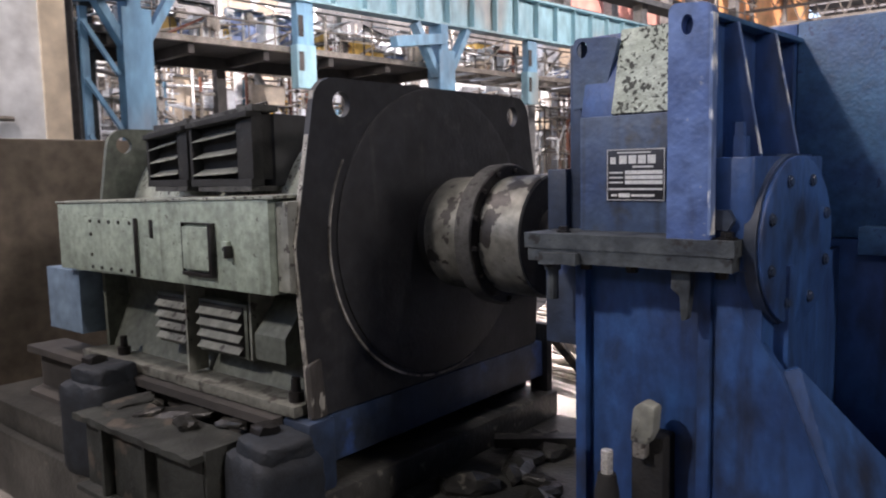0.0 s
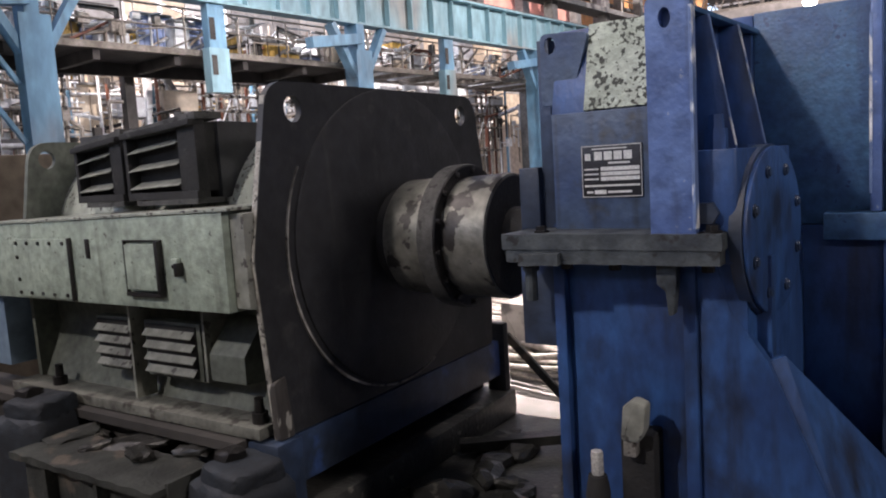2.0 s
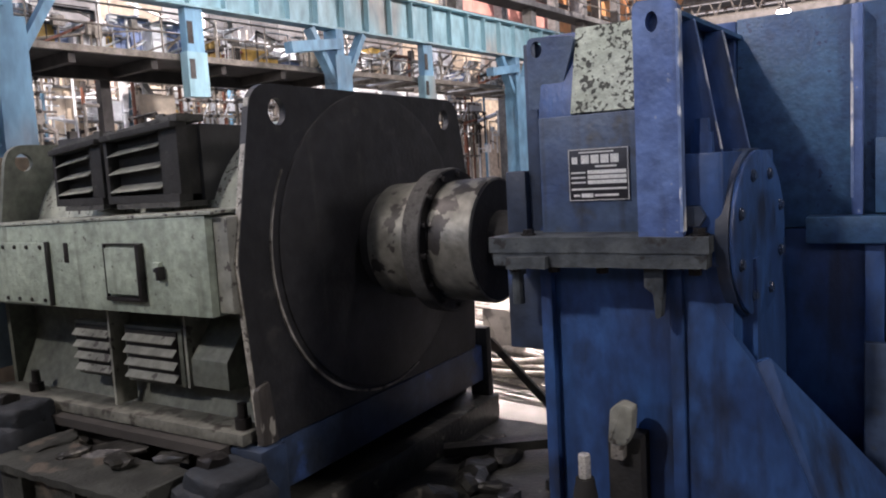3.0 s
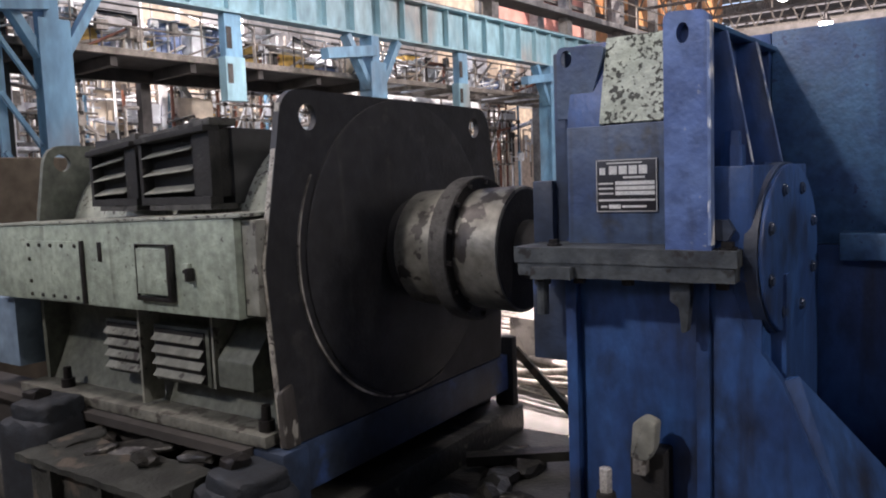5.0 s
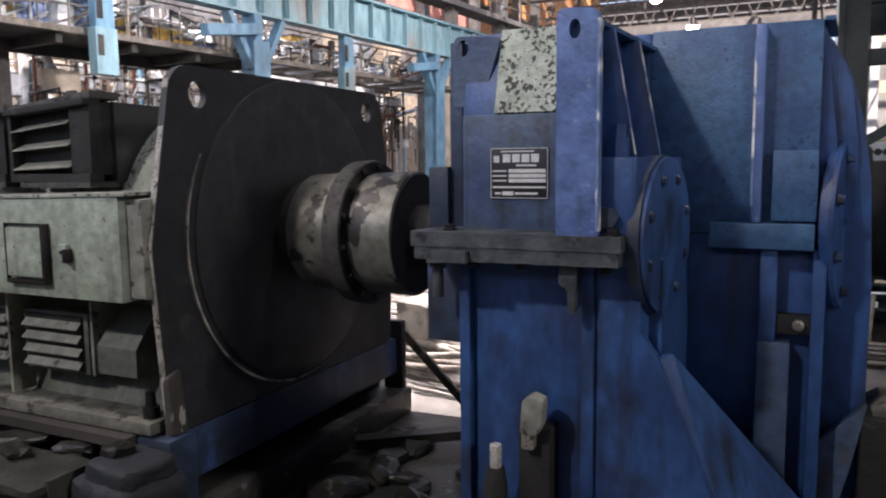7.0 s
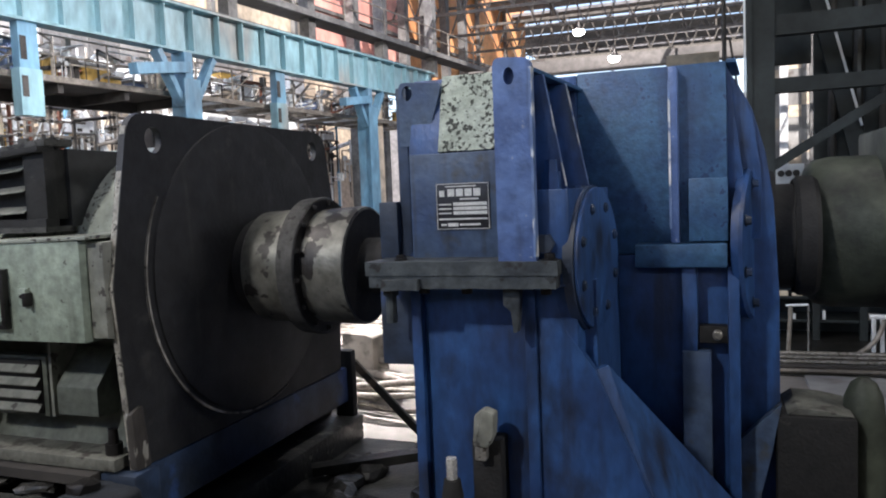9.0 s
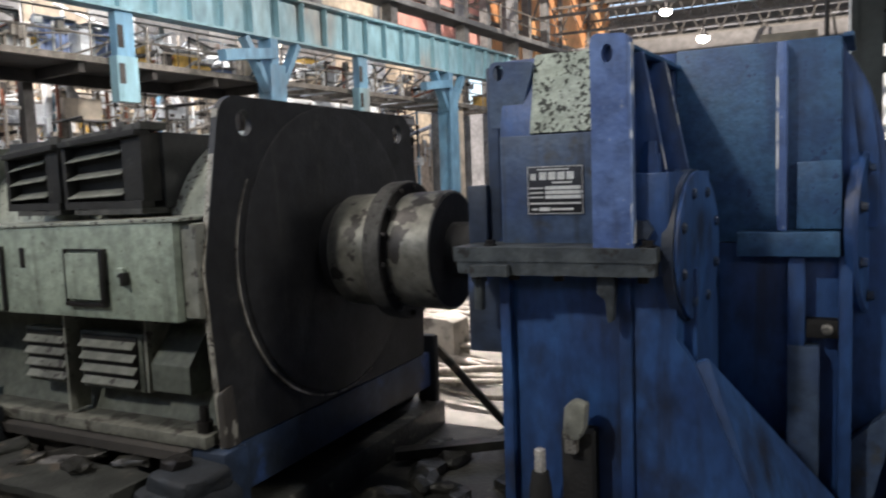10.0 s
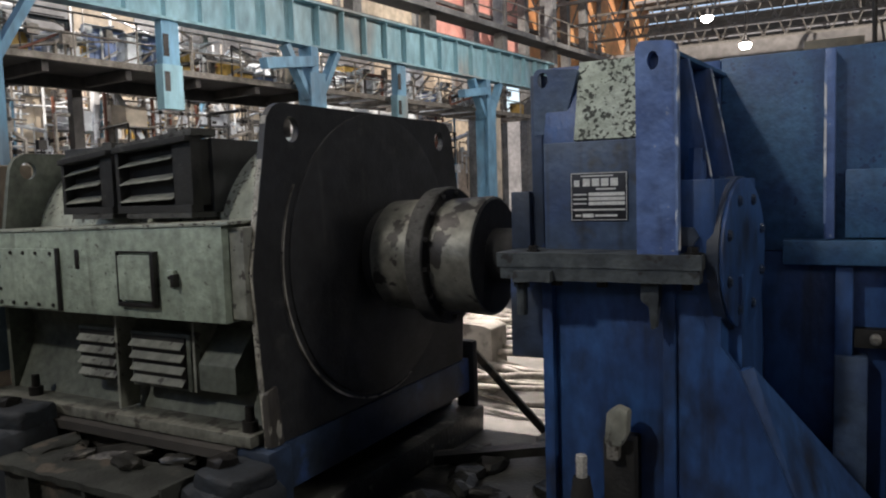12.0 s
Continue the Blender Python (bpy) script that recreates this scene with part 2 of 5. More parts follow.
DRUM = mat("olive_drum_paint", (0.060, 0.072, 0.05), (0.026, 0.032, 0.023), 4, 0.6, 0, 0.3, (0.02, 0.022, 0.018), 6, 0.56, 0.12)
LAMP_GLOW = glow("lamp_face", (1, 0.98, 0.92), 40)


# ---- mesh helpers ----
def empty(name, label, category, group="", kind="", m=None):
    ob = new(name)
    ob.empty_display_size = 0.1
    if m is not None:
        ob.matrix_basis = m
    return tagged(ob, label, category, group, kind)


def finish(bm, name, material):
    bmesh.ops.recalc_face_normals(bm, faces=bm.faces)
    me = bpy.data.meshes.new(name)
    bm.to_mesh(me)
    bm.free()
    me.materials.append(material)
    return me


def smooth(me, angle=35):
    me.shade_smooth()
    me.set_sharp_from_angle(angle=radians(angle))


def part(name, bm, material, parent=None, label="", soft=True):
    me = finish(bm, name, material)
    if soft:
        smooth(me)
    ob = new(name, me)
    ob.parent = parent
    return tagged(ob, label)


def thing(name, bm, material, label, category, group="", kind="", soft=True):
    ob = part(name, bm, material, None, label, soft)
    return tagged(ob, "", category, group, kind)


def box(x0, x1, y0, y1, z0, z1, bev=0.0, bm=None):
    out = bmesh.new()
    bmesh.ops.create_cube(out, size=1, matrix=Matrix.Translation(((x0 + x1) / 2, (y0 + y1) / 2, (z0 + z1) / 2)) @ Matrix.Diagonal((abs(x1 - x0), abs(y1 - y0), abs(z1 - z0), 1)))
    if bev:
        bmesh.ops.bevel(out, geom=list(out.edges), offset=bev, segments=2, affect="EDGES", profile=0.6)
    return merge(bm, out)


def merge(bm, out):
    if bm is None:
        return out
    me = bpy.data.meshes.new("tmp")
    out.to_mesh(me)
    out.free()
    bm.from_mesh(me)
    bpy.data.meshes.remove(me)
    return bm


def prism(outline, axis, a, b, bev=0.0, bm=None, holes=()):
    """A flat outline pulled from a to b along an axis: 'x' takes (y, z), 'y' takes (x, z), 'z' takes (x, y)."""
    put = {"x": lambda u, v, w: (w, u, v), "y": lambda u, v, w: (u, w, v), "z": lambda u, v, w: (u, v, w)}[axis]
    out = bmesh.new()
    if holes:
        rings = [outline, *holes]
        edges = []
        for ring in rings:
            vs = [out.verts.new(put(u, v, a)) for u, v in ring]
            edges += [out.edges.new((vs[i], vs[(i + 1) % len(vs)])) for i in range(len(vs))]
        bmesh.ops.triangle_fill(out, edges=edges, use_beauty=True)
        faces = list(out.faces)
    else:
        faces = [out.faces.new([out.verts.new(put(u, v, a)) for u, v in outline])]
    got = bmesh.ops.extrude_face_region(out, geom=faces)
    d = Vector(put(0, 0, b - a))
    bmesh.ops.translate(out, verts=[g for g in got["geom"] if isinstance(g, bmesh.types.BMVert)], vec=d)
    bmesh.ops.recalc_face_normals(out, faces=out.faces)
    if bev:
        es = [e for e in out.edges if len(e.link_faces) == 2 and e.calc_face_angle(0) > 0.6]
        bmesh.ops.bevel(out, geom=es, offset=bev, segments=2, affect="EDGES", profile=0.6)
    return merge(bm, out)


def ring_pts(cu, cv, r, n=24, squash=1.0):
    return [(cu + r * math.cos(2 * math.pi * i / n), cv + squash * r * math.sin(2 * math.pi * i / n)) for i in range(n)]


def rounded(corners, r, n=5):
    """The outline through corners with each corner rounded by r (a list or one number)."""
    out = []
    k = len(corners)
    rs = r if isinstance(r, (list, tuple)) else [r] * k
    for i in range(k):
        p, a, b = Vector(corners[i]), Vector(corners[i - 1]), Vector(corners[(i + 1) % k])
        if rs[i] <= 0:
            out.append(tuple(p))
            continue
        u, v = (a - p).normalized(), (b - p).normalized()
        for j in range(n + 1):
            t = j / n
            out.append(tuple((p + u * rs[i]) * (1 - t) ** 2 + p * 2 * t * (1 - t) + (p + v * rs[i]) * t ** 2))
    return out


def lathe(profile, seg=64, bm=None, m=None):
    """A profile of (along, radius) turned round the x axis."""
    out = bmesh.new()
    rows = [[out.verts.new((a, r * math.cos(2 * math.pi * i / seg), r * math.sin(2 * math.pi * i / seg))) for i in range(seg)] for a, r in profile]
    for p, q in zip(rows, rows[1:]):
        for i in range(seg):
            out.faces.new((p[i], p[(i + 1) % seg], q[(i + 1) % seg], q[i]))
    out.faces.new(rows[0][::-1])
    out.faces.new(rows[-1])
    if m is not None:
        bmesh.ops.transform(out, matrix=m, verts=out.verts)
    return merge(bm, out)


def rough_box(x0, x1, y0, y1, z0, z1, amp=0.004, seed=0, step=0.03, bm=None):
    """A slab with uneven, knocked faces and edges."""
    out = bmesh.new()
    bmesh.ops.create_cube(out, size=1, matrix=Matrix.Translation(((x0 + x1) / 2, (y0 + y1) / 2, (z0 + z1) / 2)) @ Matrix.Diagonal((x1 - x0, y1 - y0, z1 - z0, 1)))
    for axis, span in enumerate((x1 - x0, y1 - y0, z1 - z0)):
        along = [e for e in out.edges if abs((e.verts[0].co - e.verts[1].co).normalized()[axis]) > 0.9]
        bmesh.ops.subdivide_edges(out, edges=along, cuts=max(1, min(40, int(span / step))), use_grid_fill=True)
    for v in out.verts:
        v.co = v.co + amp * noise.noise_vector(v.co * 14 + Vector((seed, 0, 0)))
    return merge(bm, out)


def tube(p, q, r, seg=8, bm=None):
    p, q = Vector(p), Vector(q)
    d = q - p
    m = Matrix.Translation((p + q) / 2) @ d.to_track_quat("Z", "Y").to_matrix().to_4x4()
    out = bmesh.new()
    bmesh.ops.create_cone(out, cap_ends=True, segments=seg, radius1=r, radius2=r, depth=d.length, matrix=m)
    return merge(bm, out)


def bar(p, q, w, h, bm=None):
    """A square bar from p to q."""
    p, q = Vector(p), Vector(q)
    d = q - p
    m = Matrix.Translation((p + q) / 2) @ d.to_track_quat("X", "Z").to_matrix().to_4x4() @ Matrix.Diagonal((d.length, w, h, 1))
    out = bmesh.new()
    bmesh.ops.create_cube(out, size=1, matrix=m)
    return merge(bm, out)


def hexbolt(parent, at, axis, r=0.022, h=0.028, material=None, name="bolt"):
    """A hexagon head with its washer, on a face whose outward axis is given."""
    m = Matrix.Translation(at) @ Vector(axis).to_track_quat("Z", "Y").to_matrix().to_4x4()
    bm = bmesh.new()
    bmesh.ops.create_cone(bm, cap_ends=True, segments=16, radius1=r * 1.35, radius2=r * 1.35, depth=0.006, matrix=m @ Matrix.Translation((0, 0, 0.003)))
    bmesh.ops.create_cone(bm, cap_ends=True, segments=6, radius1=r, radius2=r * 0.94, depth=h, matrix=m @ Matrix.Translation((0, 0, 0.006 + h / 2)))
    return part(name, bm, material or DARK_STEEL, parent, soft=False)


# ---- hall shell ----
def shell():
    thing("floor", box(-32, 30, -30, 75, -0.4, -0.25), FLOOR, "oil-stained dusty concrete workshop floor", "floor", kind="structure")
    rf = tagged(new("roof"), "dark sheeted hall roof with open rooflight strips at the far end", "roof", "", "structure")
    part("sheeting", box(-9.0, 30, -30, 20, 13.4, 13.6), ROOF, rf)
    for k in (0, 2, 3, 4, 5, 6, 7, 8, 9, 10, 11, 12, 13):
        part("sheeting", box(-10.5 if k < 2 else -13.5, 30, 20.0 + 4 * k, 22.7 + 4 * k, 13.4, 13.6), ROOF, rf)
    for x in (-8.0, 2.0, 12.0):
        part("purlin", box(x - 0.1, x + 0.1, 20, 76, 13.2, 13.4), TRUSS, rf)
    # east and south walls are unseen; they shape how much sky light enters
    thing("wall_east", box(29.8, 30, -30, 75, -0.25, 13.4), ROOF, "unseen sheeted side wall that closes off the sky", "wall", kind="structure")
    # unseen half wall, added to block the front lamp low down
    thing("shading_wall", box(-9, 6.5, -4.7, -4.5, -0.25, 2.55), CONCRETE, "unseen wall added to keep lamp light off the lower parts", "wall", kind="structure")
    thing("wall_south", box(-32, 30, -30.2, -30, -0.25, 4.0), ROOF, "unseen low end wall, open above for sky light", "wall", kind="structure")


shell()
SHAFT = 1.355


# ---- motor ----
def motor():
    mo = empty("electric_motor", "large grey-green and black mill motor with square end plates", "motor")
    sides = [(-0.87, 0.62), (-0.925, 1.36), (-0.79, 2.06), (0.79, 2.06), (0.925, 1.36), (0.87, 0.62)]
    out = rounded(sides, [0.02, 0.05, 0.11, 0.11, 0.05, 0.02], 6)
    holes = [ring_pts(-0.65, 1.95, 0.05, 20, 1.1), ring_pts(0.65, 1.95, 0.05, 20, 1.1)]
    plate = part("end_plate", prism(out, "x", -0.032, 0.0, 0, None, holes), BLACK, mo, "black end plate with two lifting holes")
    # the worn edge that faces the aisle
    rim = prism([(-0.874, 0.61), (-0.929, 1.36), (-0.80, 2.0), (-0.795, 2.0), (-0.922, 1.36), (-0.867, 0.61)], "x", -0.030, -0.004)
    part("rim", rim, BLACK_EDGE, plate, "plate edge worn to bare metal")
    part("bearing_shield", lathe([(0.0, 0.705), (0.008, 0.703), (0.012, 0.69), (0.012, 0.66), (0.02, 0.63), (0.024, 0.45), (0.03, 0.30), (0.03, 0.2), (0.0, 0.19)], 96, None, Matrix.Translation((0, 0, SHAFT))), BLACK, mo, "round black bearing shield")
    # tapered pale arc: worn lip with its highlight painted on one side
    arc = np.radians(np.linspace(150, 292, 48))
    part("shield_lip", prism([(-0.02 + 0.735 * math.cos(a), SHAFT + 0.722 * math.sin(a)) for a in arc] + [(-0.02 + (0.735 - w) * math.cos(a), SHAFT + (0.722 - w) * math.sin(a)) for a, w in zip(arc[::-1], 0.004 + 0.007 * np.sin(np.linspace(0, math.pi, 48)))], "x", 0.0, 0.010), SHIELD_LIP, mo, "thin worn lip of the shield, its highlight in the pale colour", False)
    far = [(-0.80, 0.62), (-0.81, 1.40), (-0.725, 1.94), (0.725, 1.94), (0.81, 1.40), (0.80, 0.62)]
    part("end_plate", prism(rounded(far, [0.02, 0.05, 0.11, 0.11, 0.05, 0.02], 6), "x", -1.91, -1.88, 0, None, [ring_pts(-0.637, 1.845, 0.048, 20), ring_pts(0.637, 1.845, 0.048, 20)]), GREEN_DARK, mo, "grimy dark far end plate with lifting holes")
    part("frame", lathe([(-1.88, 0.62), (-0.16, 0.62), (-0.11, 0.635), (-0.055, 0.66)], 96, None, Matrix.Translation((0, 0, SHAFT))), GREY_DOME, mo, "rounded grey motor frame, paint chipped")
    # darker green here holds the recess shade below the terminal box
    part("skirt", prism([(-0.70, 1.25), (-0.66, 0.95), (-0.78, 0.67), (0.78, 0.67), (0.66, 0.95), (0.70, 1.25)], "x", -1.88, -0.055), GREEN_DARK, mo, "green lower casing, darkened for the shade under the terminal box")
    # terminal box along the side
    tb = part("terminal_box", prism([(-2.02, 1.15), (-2.02, 1.515), (-0.10, 1.555), (-0.10, 1.155)], "y", -0.985, -0.55, 0.008), GREY_PAINT, mo, "long grey-green terminal box with chipped paint")
    part("end_cap", prism([(-0.95, 1.17), (-0.60, 1.10), (-0.60, 1.556), (-0.95, 1.545)], "x", -0.098, -0.02, 0.006), GREY_DUST, tb)
    part("lid", prism([(-2.03, 1.518), (-2.03, 1.530), (-0.06, 1.572), (-0.06, 1.558)], "y", -0.99, -0.54, 0.003), GREY_DOME, tb)
    cover = part("cover", box(-1.63, -1.16, -1.0, -0.986, 1.165, 1.45, 0.003), GREY_PAINT, tb, "bolted inspection cover")
    for x in (-1.60, -1.5, -1.4, -1.3, -1.19):
        for z in (1.185, 1.43):
            part("screw", lathe([(0, 0.010), (0.007, 0.009)], 8, None, Matrix.Translation((x, -1.0, z)) @ pose(0, 0, 0, 0, 0, -90)), DARK_STEEL, cover)
    for z in (1.25, 1.36):
        part("screw", lathe([(0, 0.010), (0.007, 0.009)], 8, None, Matrix.Translation((-1.60, -1.0, z)) @ pose(0, 0, 0, 0, 0, -90)), DARK_STEEL, cover)
    hatch = part("hatch", box(-0.705, -0.50, -1.012, -0.986, 1.235, 1.43, 0.004), GREY_PAINT, tb, "small square hatch")
    # dark rim, wider right and below where the hatch's shade is painted
    part("hatch_shade_rim", box(-0.498, -0.478, -1.014, -0.986, 1.215, 1.445, 0.002), DARK_STEEL, hatch)
    part("hatch_shade_rim", box(-0.72, -0.478, -1.010, -0.986, 1.205, 1.222, 0.002), DARK_STEEL, hatch)
    part("hatch_shade_rim", box(-0.728, -0.478, -1.0, -0.986, 1.440, 1.448, 0.002), DARK_STEEL, hatch)
    part("hatch_shade_rim", box(-0.731, -0.723, -1.0, -0.986, 1.205, 1.448, 0.002), DARK_STEEL, hatch)
    latch = part("latch", box(-0.405, -0.365, -1.008, -0.986, 1.305, 1.372, 0.006), GREY_PAINT, tb, "small square latch, its shaded right side in dark steel")
    # dark piece gives the latch its shaded right side
    part("shaded_side", box(-0.372, -0.352, -1.022, -0.986, 1.300, 1.355, 0.005), DARK_STEEL, latch)
    part("keyhole", lathe([(0, 0.009), (0.004, 0.008)], 10, None, Matrix.Translation((-0.388, -1.008, 1.34)) @ pose(0, 0, 0, 0, 0, -90)), DARK_STEEL, latch)
    part("vent_slot", box(-1.03, -1.0, -0.990, -0.98, 1.36, 1.45, 0.003), DARK_STEEL, tb)
    # dark strip, painted shade along the cover's right edge
    part("cover_shade_rim", box(-1.158, -1.14, -1.002, -0.986, 1.16, 1.455, 0.002), DARK_STEEL, tb)
    # cooling hood
    hood = part("hood", prism([(-0.62, 1.60), (-0.62, 1.945), (-0.2, 1.94), (0.5, 1.91), (0.5, 1.60)], "x", -1.58, -0.50, 0.008), BLACK, mo, "black ventilation hood on the frame")
    for x0, x1, z1, lift, post in ((-1.40, -1.06, 1.865, 0.036, 0.07), (-0.985, -0.52, 1.905, 0.034, 0.10)):
        y0, y1, z0 = -0.76, -0.60, 1.635

        def top(x):
            return z1 + lift * (x - x0) / (x1 - x0)
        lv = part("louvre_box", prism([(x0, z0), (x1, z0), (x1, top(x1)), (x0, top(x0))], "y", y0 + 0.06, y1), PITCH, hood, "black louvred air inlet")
        fr = prism([(x0 - 0.015, top(x0) - 0.014), (x1 + 0.02, top(x1) - 0.014), (x1 + 0.02, top(x1) + 0.012), (x0 - 0.015, top(x0) + 0.012)], "y", y0 - 0.02, y0 + 0.07, 0.003)
        rough_box(x0 - 0.015, x1 + 0.02, y0, y0 + 0.07, z0 - 0.03, z0 + 0.004, 0.003, 4, 0.03, fr)
        box(x0 - 0.015, x0 + 0.008, y0, y0 + 0.07, z0, top(x0) - 0.01, 0.002, fr)
        box(x1 - post, x1 + 0.02, y0 + 0.01, y0 + 0.07, z0, top(x1) - 0.012, 0.003, fr)
        part("frame", fr, PITCH, lv)
        part("top_flange", prism([(x0 - 0.02, top(x0) + 0.013), (x1 + 0.03, top(x1) + 0.013), (x1 + 0.03, top(x1) + 0.045), (x0 + 0.06, top(x0) + 0.035), (x0 - 0.02, top(x0) + 0.028)], "y", y0 + 0.01, y1, 0.003), GRIME, lv, "grimy flange with bolt heads")
        part("bottom_flange", rough_box(x0 + 0.05, x1 + 0.015, y0, y1, z0 - 0.055, z0 - 0.032, 0.004, 9), GRIME, lv)
        for i in range(3):
            z = z0 + 0.022 + i * (z1 - z0 - 0.02) / 3.05
            k = lift * (0.3 + 0.3 * i)
            sl = prism([(x0 + 0.01, z), (x1 - post - 0.002, z + k), (x1 - post - 0.002, z + k + 0.004), (x0 + 0.01, z + 0.004)], "y", y0 - 0.004, y0 + 0.06)
            for v in sl.verts:
                v.co.z += 0.45 * (v.co.y - y0)
            part("slat", sl, GREY_DUST, lv, soft=False)
        part("lifting_eye", box((x0 + x1) / 2 - 0.03, (x0 + x1) / 2 + 0.03, y1 - 0.03, y1 - 0.01, z1 + 0.03, z1 + 0.10, 0.008), GRIME, lv)
        for i in range(4):
            x = x0 + 0.08 + i * (x1 - x0 - 0.11) / 3
            hexbolt(lv, (x, y1 - 0.045, top(x) + 0.034), (0, 0, 1), 0.012, 0.016)
    # lower louvres under the terminal box
    for x0, x1 in ((-1.22, -0.95), (-0.84, -0.50)):
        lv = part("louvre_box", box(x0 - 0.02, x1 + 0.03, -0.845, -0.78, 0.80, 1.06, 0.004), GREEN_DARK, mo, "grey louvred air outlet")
        # flat black sheet, painted shade between the slats
        part("recess_shade", box(x0 - 0.004, x1 + 0.004, -0.852, -0.84, 0.815, 1.045), PITCH, lv)
        for i in range(4):
            z = 0.83 + i * 0.056
            part("slat", prism([(-0.878, z - 0.004), (-0.878, z), (-0.850, z + 0.028), (-0.850, z + 0.024)], "x", x0, x1), GREY_DUST, lv, soft=False)
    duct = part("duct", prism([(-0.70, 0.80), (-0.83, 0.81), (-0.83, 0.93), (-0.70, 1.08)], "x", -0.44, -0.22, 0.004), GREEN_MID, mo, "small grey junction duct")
    part("rib", box(-0.915, -0.90, -0.89, -0.78, 0.69, 1.13), GREY_DUST, mo)
    part("bracket", prism([(-0.84, 0.80), (-0.84, 1.12), (-0.70, 1.14), (-0.70, 0.80)], "x", -0.462, -0.447), GREY_DUST, mo)
    part("side_panel", box(-2.35, -1.935, -0.93, -0.62, 0.76, 1.13, 0.006), PALE_BLUE, mo, "pale blue side panel at the far end")
    foot = part("foot", box(-1.95, -0.056, -0.93, -0.70, 0.625, 0.675, 0.006), GREY_FOOT, mo, "dusty foot flange")
    for x in (-1.6, -0.12):
        part("anchor_bolt", lathe([(0.675, 0.035), (0.72, 0.035), (0.72, 0.022), (0.78, 0.02)], 12, None, pose(x, -0.86, 0, 0, -90, 0)), DARK_STEEL, foot)
    part("foot", box(-1.95, -0.056, 0.70, 0.93, 0.625, 0.675, 0.006), GREY_DUST, mo)
    part("corner_pad", prism(rounded([(-0.885, 0.62), (-0.895, 0.86), (-0.83, 0.88), (-0.80, 0.62)], 0.015), "x", -0.02, 0.016, 0.006), SCRAPED, mo, "scraped corner gusset")


motor()


# ---- coupling ----
def coupling():
    cp = empty("gear_coupling", "heavy steel gear coupling between motor and gearbox, greasy", "coupling")
    up = Matrix.Translation((0, 0, SHAFT))
    part("hub_collar", lathe([(0.05, 0.235), (0.115, 0.235)], 64, None, up), PITCH, cp, "black collar behind the hub")
    part("motor_hub", lathe([(0.112, 0.20), (0.112, 0.258), (0.122, 0.268), (0.34, 0.276), (0.36, 0.27)], 72, None, up), COUPLING, cp, "worn pale steel hub with dark patches")
    fl = part("flange", lathe([(0.335, 0.272), (0.345, 0.325), (0.415, 0.33), (0.427, 0.324), (0.427, 0.2)], 72, None, up), GRIME, cp, "bolted flange ring, dark with grease")
    part("flange_face", lathe([(0.428, 0.32), (0.432, 0.318), (0.432, 0.265)], 72, None, up), DARK_STEEL, fl, "black oily flange face")
    for i in range(14):
        a = 2 * math.pi * (i + 0.3) / 14
        hexbolt(fl, (0.431, 0.298 * math.cos(a), SHAFT + 0.298 * math.sin(a)), (1, 0, 0), 0.012, 0.012, DARK_STEEL)
    part("gearbox_hub", lathe([(0.43, 0.270), (0.635, 0.280), (0.648, 0.276), (0.65, 0.27)], 72, None, up), COUPLING, cp, "worn pale steel hub with dark patches")
    part("hub_face", lathe([(0.649, 0.267), (0.654, 0.264), (0.654, 0.12)], 64, None, up), PITCH, cp, "black hub face")
    part("shaft", lathe([(-0.05, 0.13), (1.1, 0.13)], 48, None, up), PITCH, cp, "black shaft and seal housing")


coupling()


